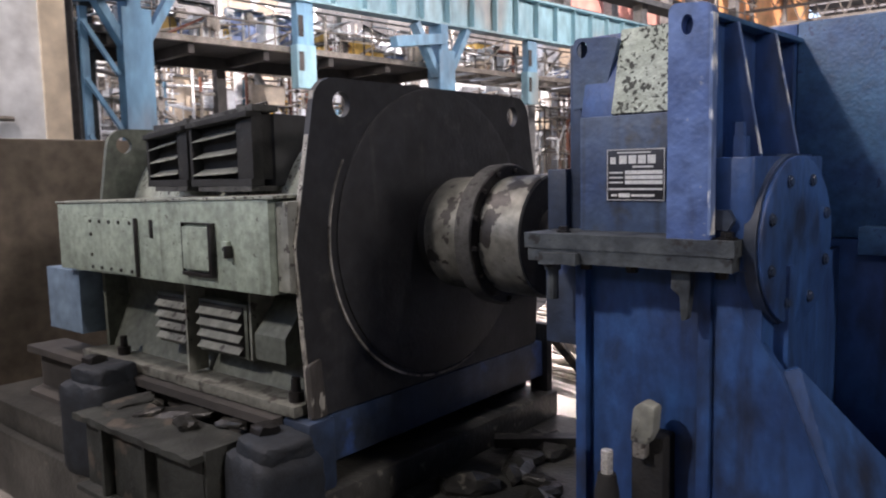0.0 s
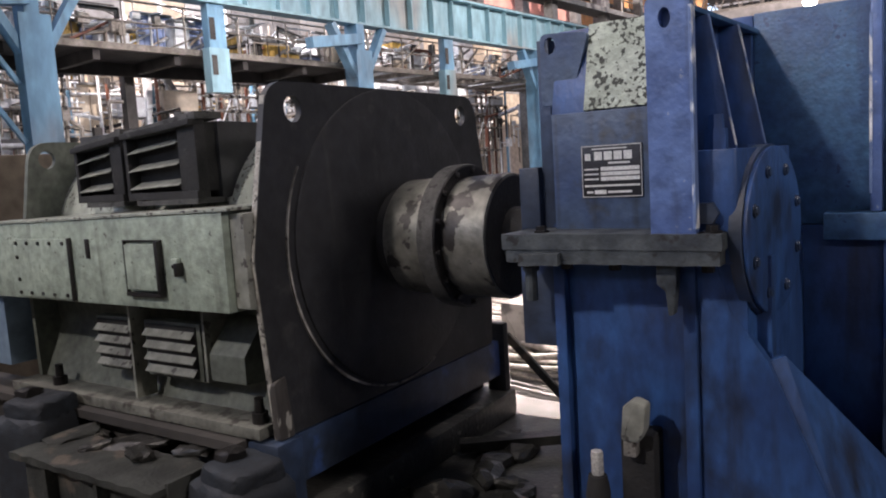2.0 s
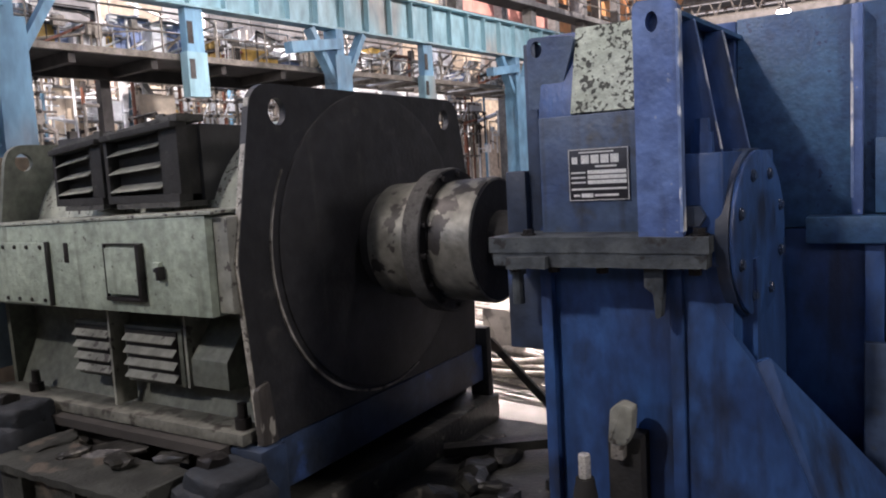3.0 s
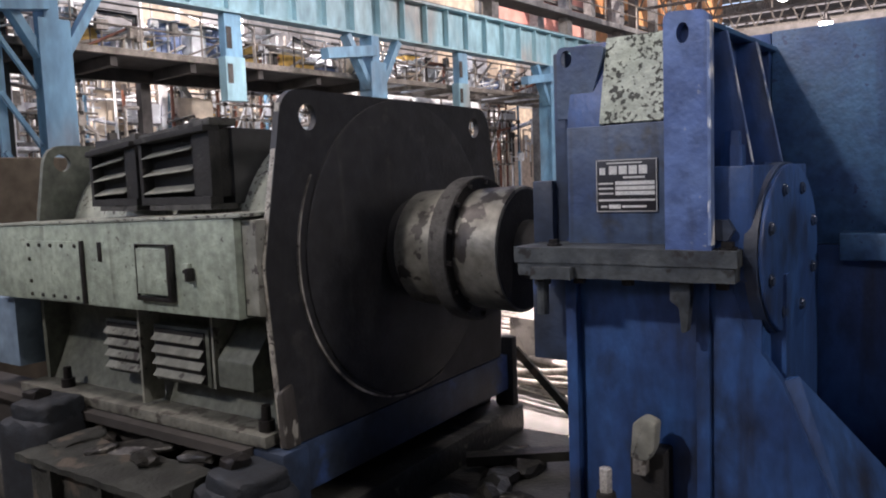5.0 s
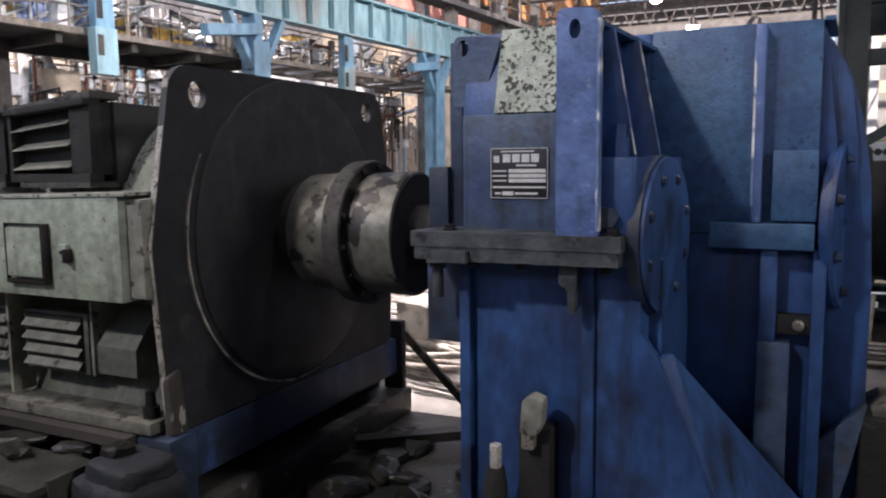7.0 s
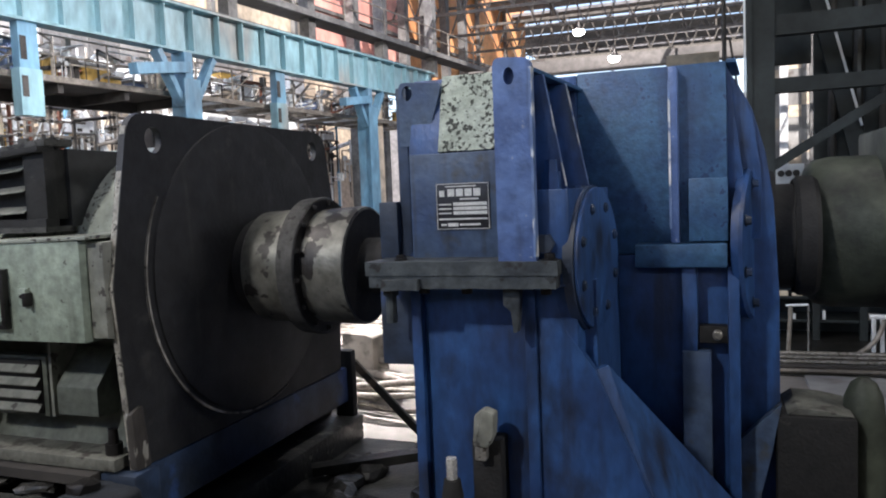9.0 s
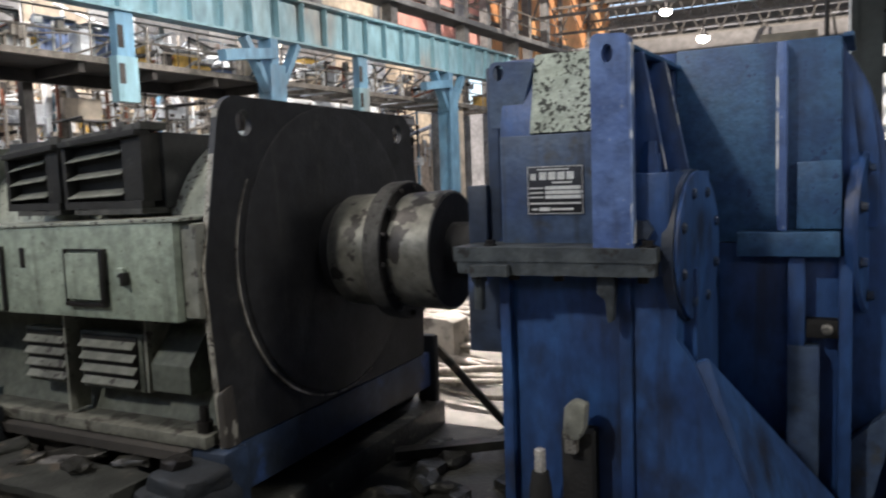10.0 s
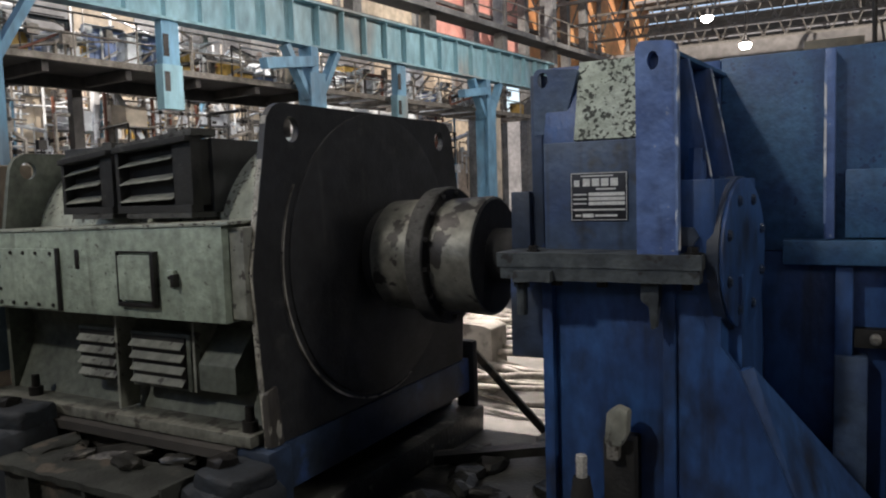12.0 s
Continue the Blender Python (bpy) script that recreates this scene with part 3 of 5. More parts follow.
# ---- gearbox ----
def gearbox():
    gb = empty("gearbox", "large blue fabricated gearbox with bolted parting flange and bearing caps", "gearbox")
    # upper housing
    part("upper_housing", prism([(-0.605, 1.44), (-0.605, 1.83), (-0.53, 2.105), (0.95, 2.105), (0.95, 1.44)], "x", 1.13, 1.515, 0.006), BLUE, gb)
    part("lid", prism([(-0.617, 1.832), (-0.542, 2.112), (-0.53, 2.108), (-0.605, 1.828)], "x", 1.25, 1.512), SPECKLE, gb, "pale mottled cover with flaking dark spots")
    part("panel", box(1.135, 1.505, -0.618, -0.60, 1.44, 1.826, 0.004), BLUE_SLATE, gb, "dark slate-blue front panel")
    for x0, x1, y0 in ((1.085, 1.262, -0.575), (1.512, 1.64, -0.78)):
        top = 2.12
        if y0 > -0.6:
            o = rounded([(x0, 1.86), (x0, top - 0.02), (x1 - 0.005, top - 0.035), (x0 + 0.105, 1.86)], [0, 0.03, 0.02, 0], 4)
            h = ring_pts(1.10 + 0.02, 2.057, 0.020, 16, 1.4)
        else:
            o = rounded([(x0, 1.44), (x0, top), (x1, top - 0.01), (x1, 1.44)], [0, 0.03, 0.03, 0], 4)
            h = ring_pts(1.567, 2.055, 0.018, 16, 1.6)
        part("lifting_lug", prism(o, "y", y0, y0 + 0.04, 0, None, [h]), BLUE_EDGE if y0 < -0.6 else BLUE_SLATE, gb, "blue lifting lug plate with an eye")
    # web and post in dark blue: the shadow beside the lug is painted in
    part("lug_web", prism([(1.10, 1.44), (1.10, 1.92), (1.235, 1.92), (1.262, 1.75), (1.262, 1.44)], "y", -0.565, -0.50, 0.004), BLUE_DARK, gb)
    part("corner_post", box(1.07, 1.115, -0.572, -0.50, 1.44, 2.08, 0.006), BLUE_DARK, gb)
    part("lug_edge", box(1.634, 1.6425, -0.7825, -0.745, 1.46, 2.08), BLUE_WORN, gb, "lug pale strip for the lit rib edge", False)
    part("lug_side", box(1.515, 1.585, -0.74, 0.07, 1.44, 2.09, 0.004), BLUE, gb)
    part("end_web", box(1.515, 1.638, 0.03, 0.4, 1.44, 2.089), BLUE, gb)
    part("case_shoulder", box(1.515, 1.639, 0.072, 1.6, 2.07, 2.16, 0.006), BLUE, gb)
    part("top_plate", prism([(1.515, -0.74), (1.60, -0.74), (1.66, 0.068), (1.515, 0.068)], "z", 2.09, 2.106, 0.003), BLUE_LIGHT, gb)
    # gusset ribs that widen downwards to the bearing block
    for y, xt, zt, xb in ((-0.52, 1.627, 2.088, 1.70), (-0.22, 1.65, 2.089, 1.729)):
        rib = part("rib", prism([(1.58, 1.44), (1.58, zt), (xt, zt), (xb, 1.69), (xb, 1.44)], "y", y - 0.009, y + 0.009, 0.002), BLUE, gb)
        # pale strip paints the light caught along the rib edge
        part("rib_edge_light", prism([(xt - 0.003, zt), (xt + 0.001, zt), (xb + 0.001, 1.69), (xb - 0.003, 1.69)], "y", y - 0.0105, y + 0.004), BLUE_WORN, rib, "pale strip for the lit rib edge", False)
    part("back_web", box(1.64, 1.70, -0.36, 0.07, 1.44, 1.69), BLUE, gb)
    # parting flanges
    part("upper_flange", rough_box(1.02, 1.712, -0.79, -0.2, 1.398, 1.446, 0.0028, 1, 0.06), FLANGE, gb, "oily upper parting flange")
    part("lower_flange", rough_box(1.03, 1.705, -0.785, -0.2, 1.353, 1.399, 0.0032, 5, 0.06), FLANGE, gb, "oily lower parting flange")
    part("flange_tab", rough_box(1.09, 1.225, -0.815, -0.77, 1.348, 1.386, 0.004, 3), FLANGE, gb)
    for x in (1.08, 1.22, 1.38, 1.66):
        hexbolt(gb, (x, -0.73, 1.355), (0, 0, -1), 0.020, 0.02)
    hexbolt(gb, (1.13, -0.72, 1.446), (0, 0, 1), 0.018, 0.014)
    hexbolt(gb, (1.68, -0.75, 1.446), (0, 0, 1), 0.020, 0.016)
    part("input_bearing", lathe([(0.98, 0.30), (1.12, 0.30)], 64, None, Matrix.Translation((0, 0, SHAFT))), BLUE_DARK, gb)
    part("side_block", box(0.995, 1.07, -0.60, -0.2, 1.44, 1.655, 0.006), BLUE_DARK, gb, "dark oily block at the shaft")
    part("side_block", box(0.985, 1.15, -0.60, -0.2, 1.035, 1.335, 0.006), BLUE_DARK, gb)
    # lower housing
    part("lower_housing", box(1.14, 1.60, -0.60, 0.95, 0.30, 1.356, 0.006), BLUE, gb)
    part("stiffener", box(1.125, 1.165, -0.635, -0.58, 0.30, 1.356, 0.005), BLUE, gb)
    part("stiffener", box(1.565, 1.605, -0.665, -0.58, 0.30, 1.356, 0.005), BLUE, gb)
    part("strut", prism(rounded([(1.512, 1.355), (1.572, 1.355), (1.572, 1.30), (1.562, 1.20), (1.545, 1.195), (1.538, 1.27), (1.512, 1.29)], 0.005, 2), "y", -0.745, -0.705, 0.004), FLANGE, gb)
    part("stud", lathe([(0, 0.02), (0.10, 0.02), (0.10, 0.028), (0.14, 0.028)], 10, None, pose(1.075, -0.70, 1.215, 0, -90, 0)), FLANGE, gb)
    part("gusset", prism([(1.60, 1.356), (1.66, 1.356), (1.70, 1.20), (1.80, 1.06), (1.985, 0.60), (2.13, 0.20), (1.60, 0.20)], "y", -0.645, -0.60, 0.004), BLUE, gb, "sloping blue foot gusset")
    wedge = bmesh.new()
    for v in ((1.80, -0.62, 1.05), (1.975, -0.62, 0.60), (2.12, -0.62, 0.20), (1.84, -0.58, 1.06), (2.17, -0.2, 0.515), (2.40, 0.05, 0.20), (1.70, -0.2, 0.20), (1.70, -0.3, 1.0)):
        wedge.verts.new(v)
    bmesh.ops.convex_hull(wedge, input=wedge.verts)
    part("gusset", wedge, BLUE, gb, "sloping blue foot gusset", False)
    part("side_wall", box(1.60, 1.80, -0.56, 0.08, 0.30, 1.356), BLUE, gb)
    # bearing cap
    part("bearing_block", prism(rounded([(1.615, -0.715), (1.738, -0.715), (1.802, -0.22), (1.615, -0.22)], [0.01, 0.015, 0, 0], 3), "z", 1.35, 1.68, 0.006), BLUE, gb, "blue bearing block")
    part("block_base", prism([(1.61, -0.642), (1.747, -0.642), (1.802, -0.22), (1.61, -0.22)], "z", 0.85, 1.35), BLUE, gb)
    part("block_bolt", lathe([(0, 0.036), (0.06, 0.034), (0.06, 0.024), (0.10, 0.022)], 6, None, pose(1.672, -0.655, 1.68, 0, -90, 0)), BLUE, gb)
    part("block_bolt", lathe([(0, 0.034), (0.05, 0.034)], 6, None, pose(1.66, -0.69, 1.50, 0, 0, -90)), BLUE_DARK, gb)
    turn = pose(1.784, -0.468, 1.425, 0, 0, -7.5)
    cap = part("bearing_cap", lathe([(-0.004, 0.25), (0.006, 0.256), (0.014, 0.256), (0.018, 0.25), (0.018, 0.10)], 64, None, turn), BLUE, gb, "round blue bearing cap")
    part("cap_rim", lathe([(-0.035, 0.262), (0.002, 0.262)], 64, None, turn), BLUE_DARK, cap)
    for i in range(8):
        a = 2 * math.pi * (i + 0.5) / 8
        p = turn @ Vector((0.018, 0.215 * math.cos(a), 0.195 * math.sin(a)))
        hexbolt(cap, p, turn.to_3x3() @ Vector((1, 0, 0)), 0.014, 0.005, BLUE_DARK)
    # gear case behind
    part("gear_case", box(1.64, 2.24, 0.07, 1.6, 1.39, 2.165, 0.008), BLUE_LIGHT, gb, "faded blue upper gear case")
    part("lower_case", box(1.64, 2.24, 0.072, 1.6, 0.2, 1.388, 0.006), BLUE, gb)
    part("case_edge", box(2.02, 2.055, -0.01, 0.07, 1.44, 2.15, 0.006), BLUE_EDGE, gb, "chipped upright stiffener")
    part("edge_wear", box(2.0175, 2.026, -0.0125, 0.03, 1.50, 2.10), BLUE_WORN, gb, "stiffener edge scraped to bare metal", False)
    part("case_flange", box(1.88, 2.235, -0.05, 0.07, 1.345, 1.438, 0.006), BLUE_LIGHT, gb)
    part("case_block", box(2.09, 2.24, 0.0, 0.07, 1.445, 1.70, 0.006), BLUE_LIGHT, gb)
    part("case_stiffener", box(2.06, 2.12, -0.01, 0.07, 0.30, 1.345, 0.006), BLUE, gb)
    part("case_stiffener", box(2.235, 2.28, 0.0, 0.3, 0.30, 1.345, 0.006), BLUE, gb)
    part("case_side", prism([(2.24, 0.3), (2.24, 2.15), (2.28, 2.10), (2.34, 1.98), (2.39, 1.80), (2.42, 1.60), (2.44, 1.2), (2.44, 0.3)], "y", 0.22, 1.5, 0.006), BLUE, gb)
    part("case_top", prism([(2.24, 0.06), (2.275, 0.06), (2.30, 0.5), (2.24, 0.5)], "z", 2.155, 2.172, 0.003), BLUE_LIGHT, gb)
    for y0, x1 in ((0.13, 2.30), (0.185, 2.37)):
        part("case_rib", prism([(2.235, 1.44), (2.235, 2.16), (2.25, 2.14), (x1 - 0.03, 1.95), (x1, 1.72), (x1, 1.44)], "y", y0, y0 + 0.025, 0.003), BLUE, gb)
    # solid black block in place of the slot's unlit inside
    part("slot", box(2.125, 2.234, 0.0, 0.068, 1.03, 1.10, 0.004), PITCH, gb)
    part("rod_end", lathe([(0, 0.02), (0.03, 0.02), (0.036, 0.012)], 12, None, pose(2.195, 0.0, 1.068, 0, 0, -90)), PALE_METAL, gb)
    part("case_stiffener", box(2.058, 2.17, -0.03, 0.06, 0.30, 1.0, 0.008), BLUE_SLATE, gb)
    part("foot_flare", prism([(2.24, 0.56), (2.44, 0.76), (2.40, 0.54), (2.36, 0.37), (2.35, 0.2), (2.22, 0.2)], "y", 0.12, 0.18, 0.006), BLUE_SLATE, gb, "grimy foot gusset of the gear case")
    t2 = pose(2.345, 0.30, 1.42, 0, 0, -12)
    c2 = part("bearing_cap", lathe([(-0.03, 0.33), (0.0, 0.335), (0.014, 0.325), (0.014, 0.12)], 64, None, t2), BLUE, gb, "round blue output bearing cap")
    for i in range(8):
        a = 2 * math.pi * (i + 0.5) / 8
        p = t2 @ Vector((0.014, 0.285 * math.cos(a), 0.27 * math.sin(a)))
        hexbolt(c2, p, (1, 0, 0), 0.018, 0.018, BLUE_DARK)
    part("foot_plate", box(1.05, 2.5, -1.15, 1.6, 0.14, 0.2, 0.006), BLUE, gb)
    # nameplate
    np_ = part("nameplate", box(1.2385, 1.441, -0.624, -0.6185, 1.548, 1.716, 0.002), PLATE_BLACK, gb, "black metal rating plate with white bars")
    y = -0.6245

    def pr(x0, x1, z0, z1):
        part("print_bar", box(1.2385 + (x0 - 1.222) * 0.9375, 1.2385 + (x1 - 1.222) * 0.9375, y - 0.0012, y, z0, z1), PLATE_WHITE, np_, soft=False)
    for x0, x1, z0, z1 in ((1.224, 1.436, 1.7125, 1.7145), (1.224, 1.436, 1.5495, 1.5515), (1.224, 1.226, 1.5515, 1.7125), (1.434, 1.436, 1.5515, 1.7125)):
        pr(x0, x1, z0, z1)
    for i in range(4):
        pr(1.270 + i * 0.035, 1.298 + i * 0.035, 1.668, 1.695)
    pr(1.320, 1.395, 1.655, 1.661)
    pr(1.262, 1.385, 1.702, 1.706)
    pr(1.236, 1.256, 1.668, 1.69)
    for i in range(3):
        pr(1.292, 1.428, 1.634 - i * 0.016, 1.646 - i * 0.016)
        pr(1.232, 1.284, 1.637 - i * 0.016, 1.642 - i * 0.016)
    pr(1.232, 1.428, 1.583, 1.589)
    pr(1.240, 1.262, 1.562, 1.569)
    pr(1.268, 1.310, 1.559, 1.572)
    pr(1.316, 1.400, 1.562, 1.569)


gearbox()


# ---- motor base and foundation ----
def foundation():
    base = empty("base_frame", "steel and blue base frame under the motor, rails darkened as cavity shade", "base frame")
    part("cross_beam", box(-0.12, 0.0, -0.78, 0.95, 0.40, 0.615, 0.008), BLUE_DARK, base, "blue cross beam")
    part("pad", box(-0.14, 0.04, -0.93, -0.78, 0.30, 0.618, 0.02), BLUE_DARK, base)
    # rails take near-black colours in place of the dark cavity under the foot
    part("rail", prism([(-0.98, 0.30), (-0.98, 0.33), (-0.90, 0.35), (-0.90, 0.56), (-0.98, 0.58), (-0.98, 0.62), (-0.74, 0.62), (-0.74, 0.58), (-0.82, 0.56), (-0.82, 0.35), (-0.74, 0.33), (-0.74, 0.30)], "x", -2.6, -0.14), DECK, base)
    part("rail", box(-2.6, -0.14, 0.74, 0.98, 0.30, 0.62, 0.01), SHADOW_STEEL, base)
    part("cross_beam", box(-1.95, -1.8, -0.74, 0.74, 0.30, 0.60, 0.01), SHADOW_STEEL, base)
    thing("plinth", box(-3.2, 2.9, -1.2, 1.05, -0.3, 0.14, 0.02), PLINTH, "oily concrete machine plinth", "plinth", kind="structure")
    thing("plinth_rear", box(1.0, 2.9, 1.055, 1.7, -0.3, 0.14, 0.02), PLINTH, "oily concrete machine plinth under the gearbox", "plinth", kind="structure")
    thing("plinth_pad", box(-3.0, 0.06, -1.15, 1.03, 0.14, 0.30, 0.02), PLINTH, "grimy concrete pad under the motor base", "plinth", kind="structure")


foundation()




def lump(cx, cy, cz, ax, ay, az, rough_by, seed, cut=3):
    """A rounded block with an uneven, dirt-caked skin."""
    bm = bmesh.new()
    bmesh.ops.create_icosphere(bm, subdivisions=cut, radius=1)
    for v in bm.verts:
        c = v.co.normalized()
        k = (abs(c.x) ** 9 + abs(c.y) ** 9 + abs(c.z) ** 9) ** (-1 / 9)
        n = noise.noise_vector(c * 3.0 + Vector((seed * 3.1, seed, 0)))
        v.co = Vector((cx + ax * c.x * k, cy + ay * c.y * k, cz + az * c.z * k)) + n * rough_by
    return bm


def jack(x, y, z0, r, h, turn):
    j = empty("jack_block", "dark navy levelling block caked in grime beside the motor foot", "levelling block", "levelling blocks", m=pose(x, y, z0, 0, 0, turn))
    part("body", lump(0, 0, h * 0.42, r, r * 0.9, h * 0.45, 0.006, x, 4), NAVY, j)
    part("cap", lump(0.02, 0, h * 0.86, r * 0.75, r * 0.7, h * 0.14, 0.006, x + 2, 4), NAVY, j)
    part("nut", lump(-r * 0.3, 0, h, r * 0.3, r * 0.3, 0.04, 0.012, x + 4, 2), DARK_STEEL, j)


jack(-1.42, -1.08, 0.14, 0.17, 0.56, 12)
jack(-0.04, -1.06, 0.14, 0.17, 0.46, -8)
beam = empty("edge_beam", "rusty grimy steel channel along the motor base", "beam")
part("web", box(-1.25, -0.24, -1.26, -1.20, 0.14, 0.50, 0.008), RUSTY, beam)
part("top_flange", rough_box(-1.26, -0.23, -1.32, -1.02, 0.50, 0.53, 0.009, 7, 0.025), RUSTY, beam)
part("bottom_flange", box(-1.26, -0.23, -1.32, -1.02, 0.142, 0.17, 0.006), RUSTY, beam)
for x in (-1.0, -0.62):
    part("stiffener", box(x - 0.012, x + 0.012, -1.31, -1.26, 0.17, 0.50), RUSTY, beam)
part("end_plate", box(-0.235, -0.215, -1.26, -1.04, 0.14, 0.55, 0.006), RUSTY, beam)
sheet = bmesh.new()
bmesh.ops.create_grid(sheet, x_segments=14, y_segments=8, size=0.5, matrix=pose(-1.02, -0.93, 0.475) @ Matrix.Diagonal((0.5, 0.16, 1, 1)))
for v in sheet.verts:
    v.co.z += 0.05 * noise.noise(v.co * 7)
for k, (x, y, z, w, turn) in enumerate(((-0.75, -1.0, 0.545, 0.16, 30), (-0.62, -1.1, 0.545, 0.10, -20), (-1.15, -1.08, 0.54, 0.12, 70), (-0.42, -0.98, 0.55, 0.09, 10), (-0.9, -1.12, 0.54, 0.07, 50))):
    bm = lump(0, 0, 0, w, w * 0.45, 0.018, 0.012, k, 2)
    bmesh.ops.transform(bm, matrix=pose(x, y, z, 8, -6, turn), verts=bm.verts)
    thing("scrap_piece", bm, (OILY, OILY, RUSTY)[k % 3], "torn scrap piece lying on the base beam", "scrap metal", "scrap pieces", soft=False)
thing("scrap_sheet", sheet, PALE_METAL, "crumpled pale sheet metal scrap lying on the base rail", "scrap metal")
stub = empty("pipe_stub", "broken pale pipe stub at the foot of the gearbox", "pipe stub")
part("jacket", prism(rounded([(1.383, 0.79), (1.392, 0.90), (1.425, 0.925), (1.468, 0.91), (1.462, 0.83), (1.44, 0.785)], 0.012), "y", -0.75, -0.69, 0.012), GREY_DUST, stub)
part("collar", prism(rounded([(1.388, 0.735), (1.388, 0.80), (1.43, 0.80), (1.43, 0.735)], 0.008), "y", -0.74, -0.70, 0.006), PALE_METAL, stub)
anchor = empty("anchor_bolt", "anchor bolt end, shine in its pale colour, on a greasy black post", "bolt")
part("post", lathe([(0.20, 0.045), (0.60, 0.04), (0.66, 0.03)], 12, None, pose(1.300, -0.74, 0, 0, -90, 0)), PITCH, anchor)
part("cap", prism(ring_pts(1.300, -0.74, 0.022, 6), "z", 0.66, 0.74, 0.005), BRIGHT, anchor)
part("bracket", box(1.365, 1.475, -0.70, -0.60, 0.20, 0.80, 0.01), PITCH, stub, "greasy black bracket")
random.seed(21)
for k in range(26):
    x, y = random.uniform(0.15, 1.2), random.uniform(-1.15, 0.9)
    r = random.uniform(0.05, 0.14)
    bm = bmesh.new()
    bmesh.ops.create_icosphere(bm, subdivisions=2, radius=r, matrix=pose(x, y, 0.16, 0, 0, random.uniform(0, 180)) @ Matrix.Diagonal((1.3, 0.8, 0.45, 1)))
    for v in bm.verts:
        v.co += 0.03 * noise.noise_vector(v.co * 12)
    thing("rubble", bm, OILY, "oily lump of rubble on the plinth", "rubble", "rubble on the plinth", soft=False)
for k, (p, q) in enumerate((((0.12, -0.9, 0.17), (1.05, -0.2, 0.20)), ((0.3, -1.0, 0.17), (0.9, -0.9, 0.18)), ((0.1, 0.3, 0.2), (1.05, 0.9, 0.24)))):
    thing("steel_offcut", bar(p, q, 0.09, 0.05), OILY, "oily flat steel offcut lying on the plinth", "offcut", "steel offcuts")


# ---- cables, block and braces behind the shaft ----
def cable(points, r):
    c = bpy.data.curves.new("cable", "CURVE")
    c.dimensions, c.bevel_depth, c.bevel_resolution, c.resolution_u = "3D", r, 3, 8
    sp = c.splines.new("NURBS")
    sp.points.add(len(points) - 1)
    for pt, p in zip(sp.points, points):
        pt.co = (*p, 1)
    sp.use_endpoint_u, sp.order_u = True, 3
    c.materials.append(CABLE)
    tmp = bpy.data.objects.new("tmp", c)
    me = bpy.data.meshes.new_from_object(tmp)
    bpy.data.objects.remove(tmp)
    me.shade_smooth()
    return tagged(new("cable", me), "dusty thick power cable in a loose heap", "cable", "cable heap")


random.seed(8)
for k in range(22):
    y = 2.55 + 0.07 * k
    z = -0.10 + 0.022 * k
    tilt = random.uniform(-0.12, 0.16)
    cable([(-1.9, y + 0.5, z - 0.05), (-1.2, y + 0.12, z), (-0.7, y + random.uniform(-0.1, 0.1), z + tilt * 0.5), (-0.2, y - 0.1, z + tilt), (0.5, y + 0.3, z + tilt * 0.6)], random.uniform(0.02, 0.036))
thing("concrete_block", prism(rounded([(-1.16, -0.25), (-1.16, 0.40), (-0.92, 0.39), (-0.84, 0.36), (-0.84, -0.25)], 0.02), "y", 3.05, 3.4, 0.02), CONCRETE, "pale chipped concrete block behind the cables", "block")
thing("concrete_block", box(-0.62, -0.1, 4.0, 4.5, -0.25, 0.28, 0.02), CONCRETE, "pale chipped concrete block behind the cables", "block")
for p, q in (((-0.06, 1.15, 0.60), (0.68, 1.33, -0.25)), ((0.78, 1.4, 0.24), (0.08, 1.44, -0.25)), ((-0.1, 1.3, -0.22), (0.7, 1.35, -0.22))):
    thing("brace_bar", bar(p, q, 0.035, 0.045), RUSTY, "rusty diagonal brace bar beside the plinth", "brace", "brace bars")
thing("foot_guard", box(-0.1, 0.03, 0.955, 1.02, 0.14, 0.72, 0.02), BLACK, "black plate at the foot of the motor", "plate")

# ---- background bay: s runs along the girder, d away from the hall, z up ----
U, N = Vector((0.104, 0.9946, 0)), Vector((-0.9946, 0.104, 0))
O = Vector((-12.0, 8.85, 0))
BAY = Matrix.Translation(O) @ Matrix(((N.x * -1, U.x, 0), (N.y * -1, U.y, 0), (0, 0, 1))).to_4x4()
# in bay space: x towards the hall (negative = away), y along the girder


def bay(ob):
    ob.matrix_basis = BAY
    return ob


def girder():
    g = bay(empty("crane_girder", "long pale blue plate girder with upright stiffeners", "girder"))
    part("web", box(-0.02, 0.02, -14, 20, 5.78, 6.92), GIRDER_BLUE, g)
    part("bottom_flange", box(-0.22, 0.22, -14, 20, 5.72, 5.78), GIRDER_BLUE, g)
    part("top_flange", box(-0.25, 0.25, -14, 20, 6.92, 6.98), GIRDER_BLUE, g)
    st = None
    s = -13.6
    while s < 19.8:
        o = part("stiffener", box(0.02, 0.2, -0.02, 0.02, 5.78, 6.92), GIRDER_BLUE, g, soft=False) if st is None else st.copy()
        if st is not None:
            scene.collection.objects.link(o)
        st = st or o
        o.location = (0, s, 0)
        s += 1.0
    part("rail", box(-0.05, 0.05, -14, 20, 6.98, 7.08), STEEL_GREY, g)


girder()
# added sheet; its near-black colour gives the shade behind the column
bay(thing("dark_sheet", box(-1.4, -1.3, -6.6, -3.9, -0.3, 5.6), SHADOW_STEEL, "added near-black sheet for the shade behind the blue column", "screen"))


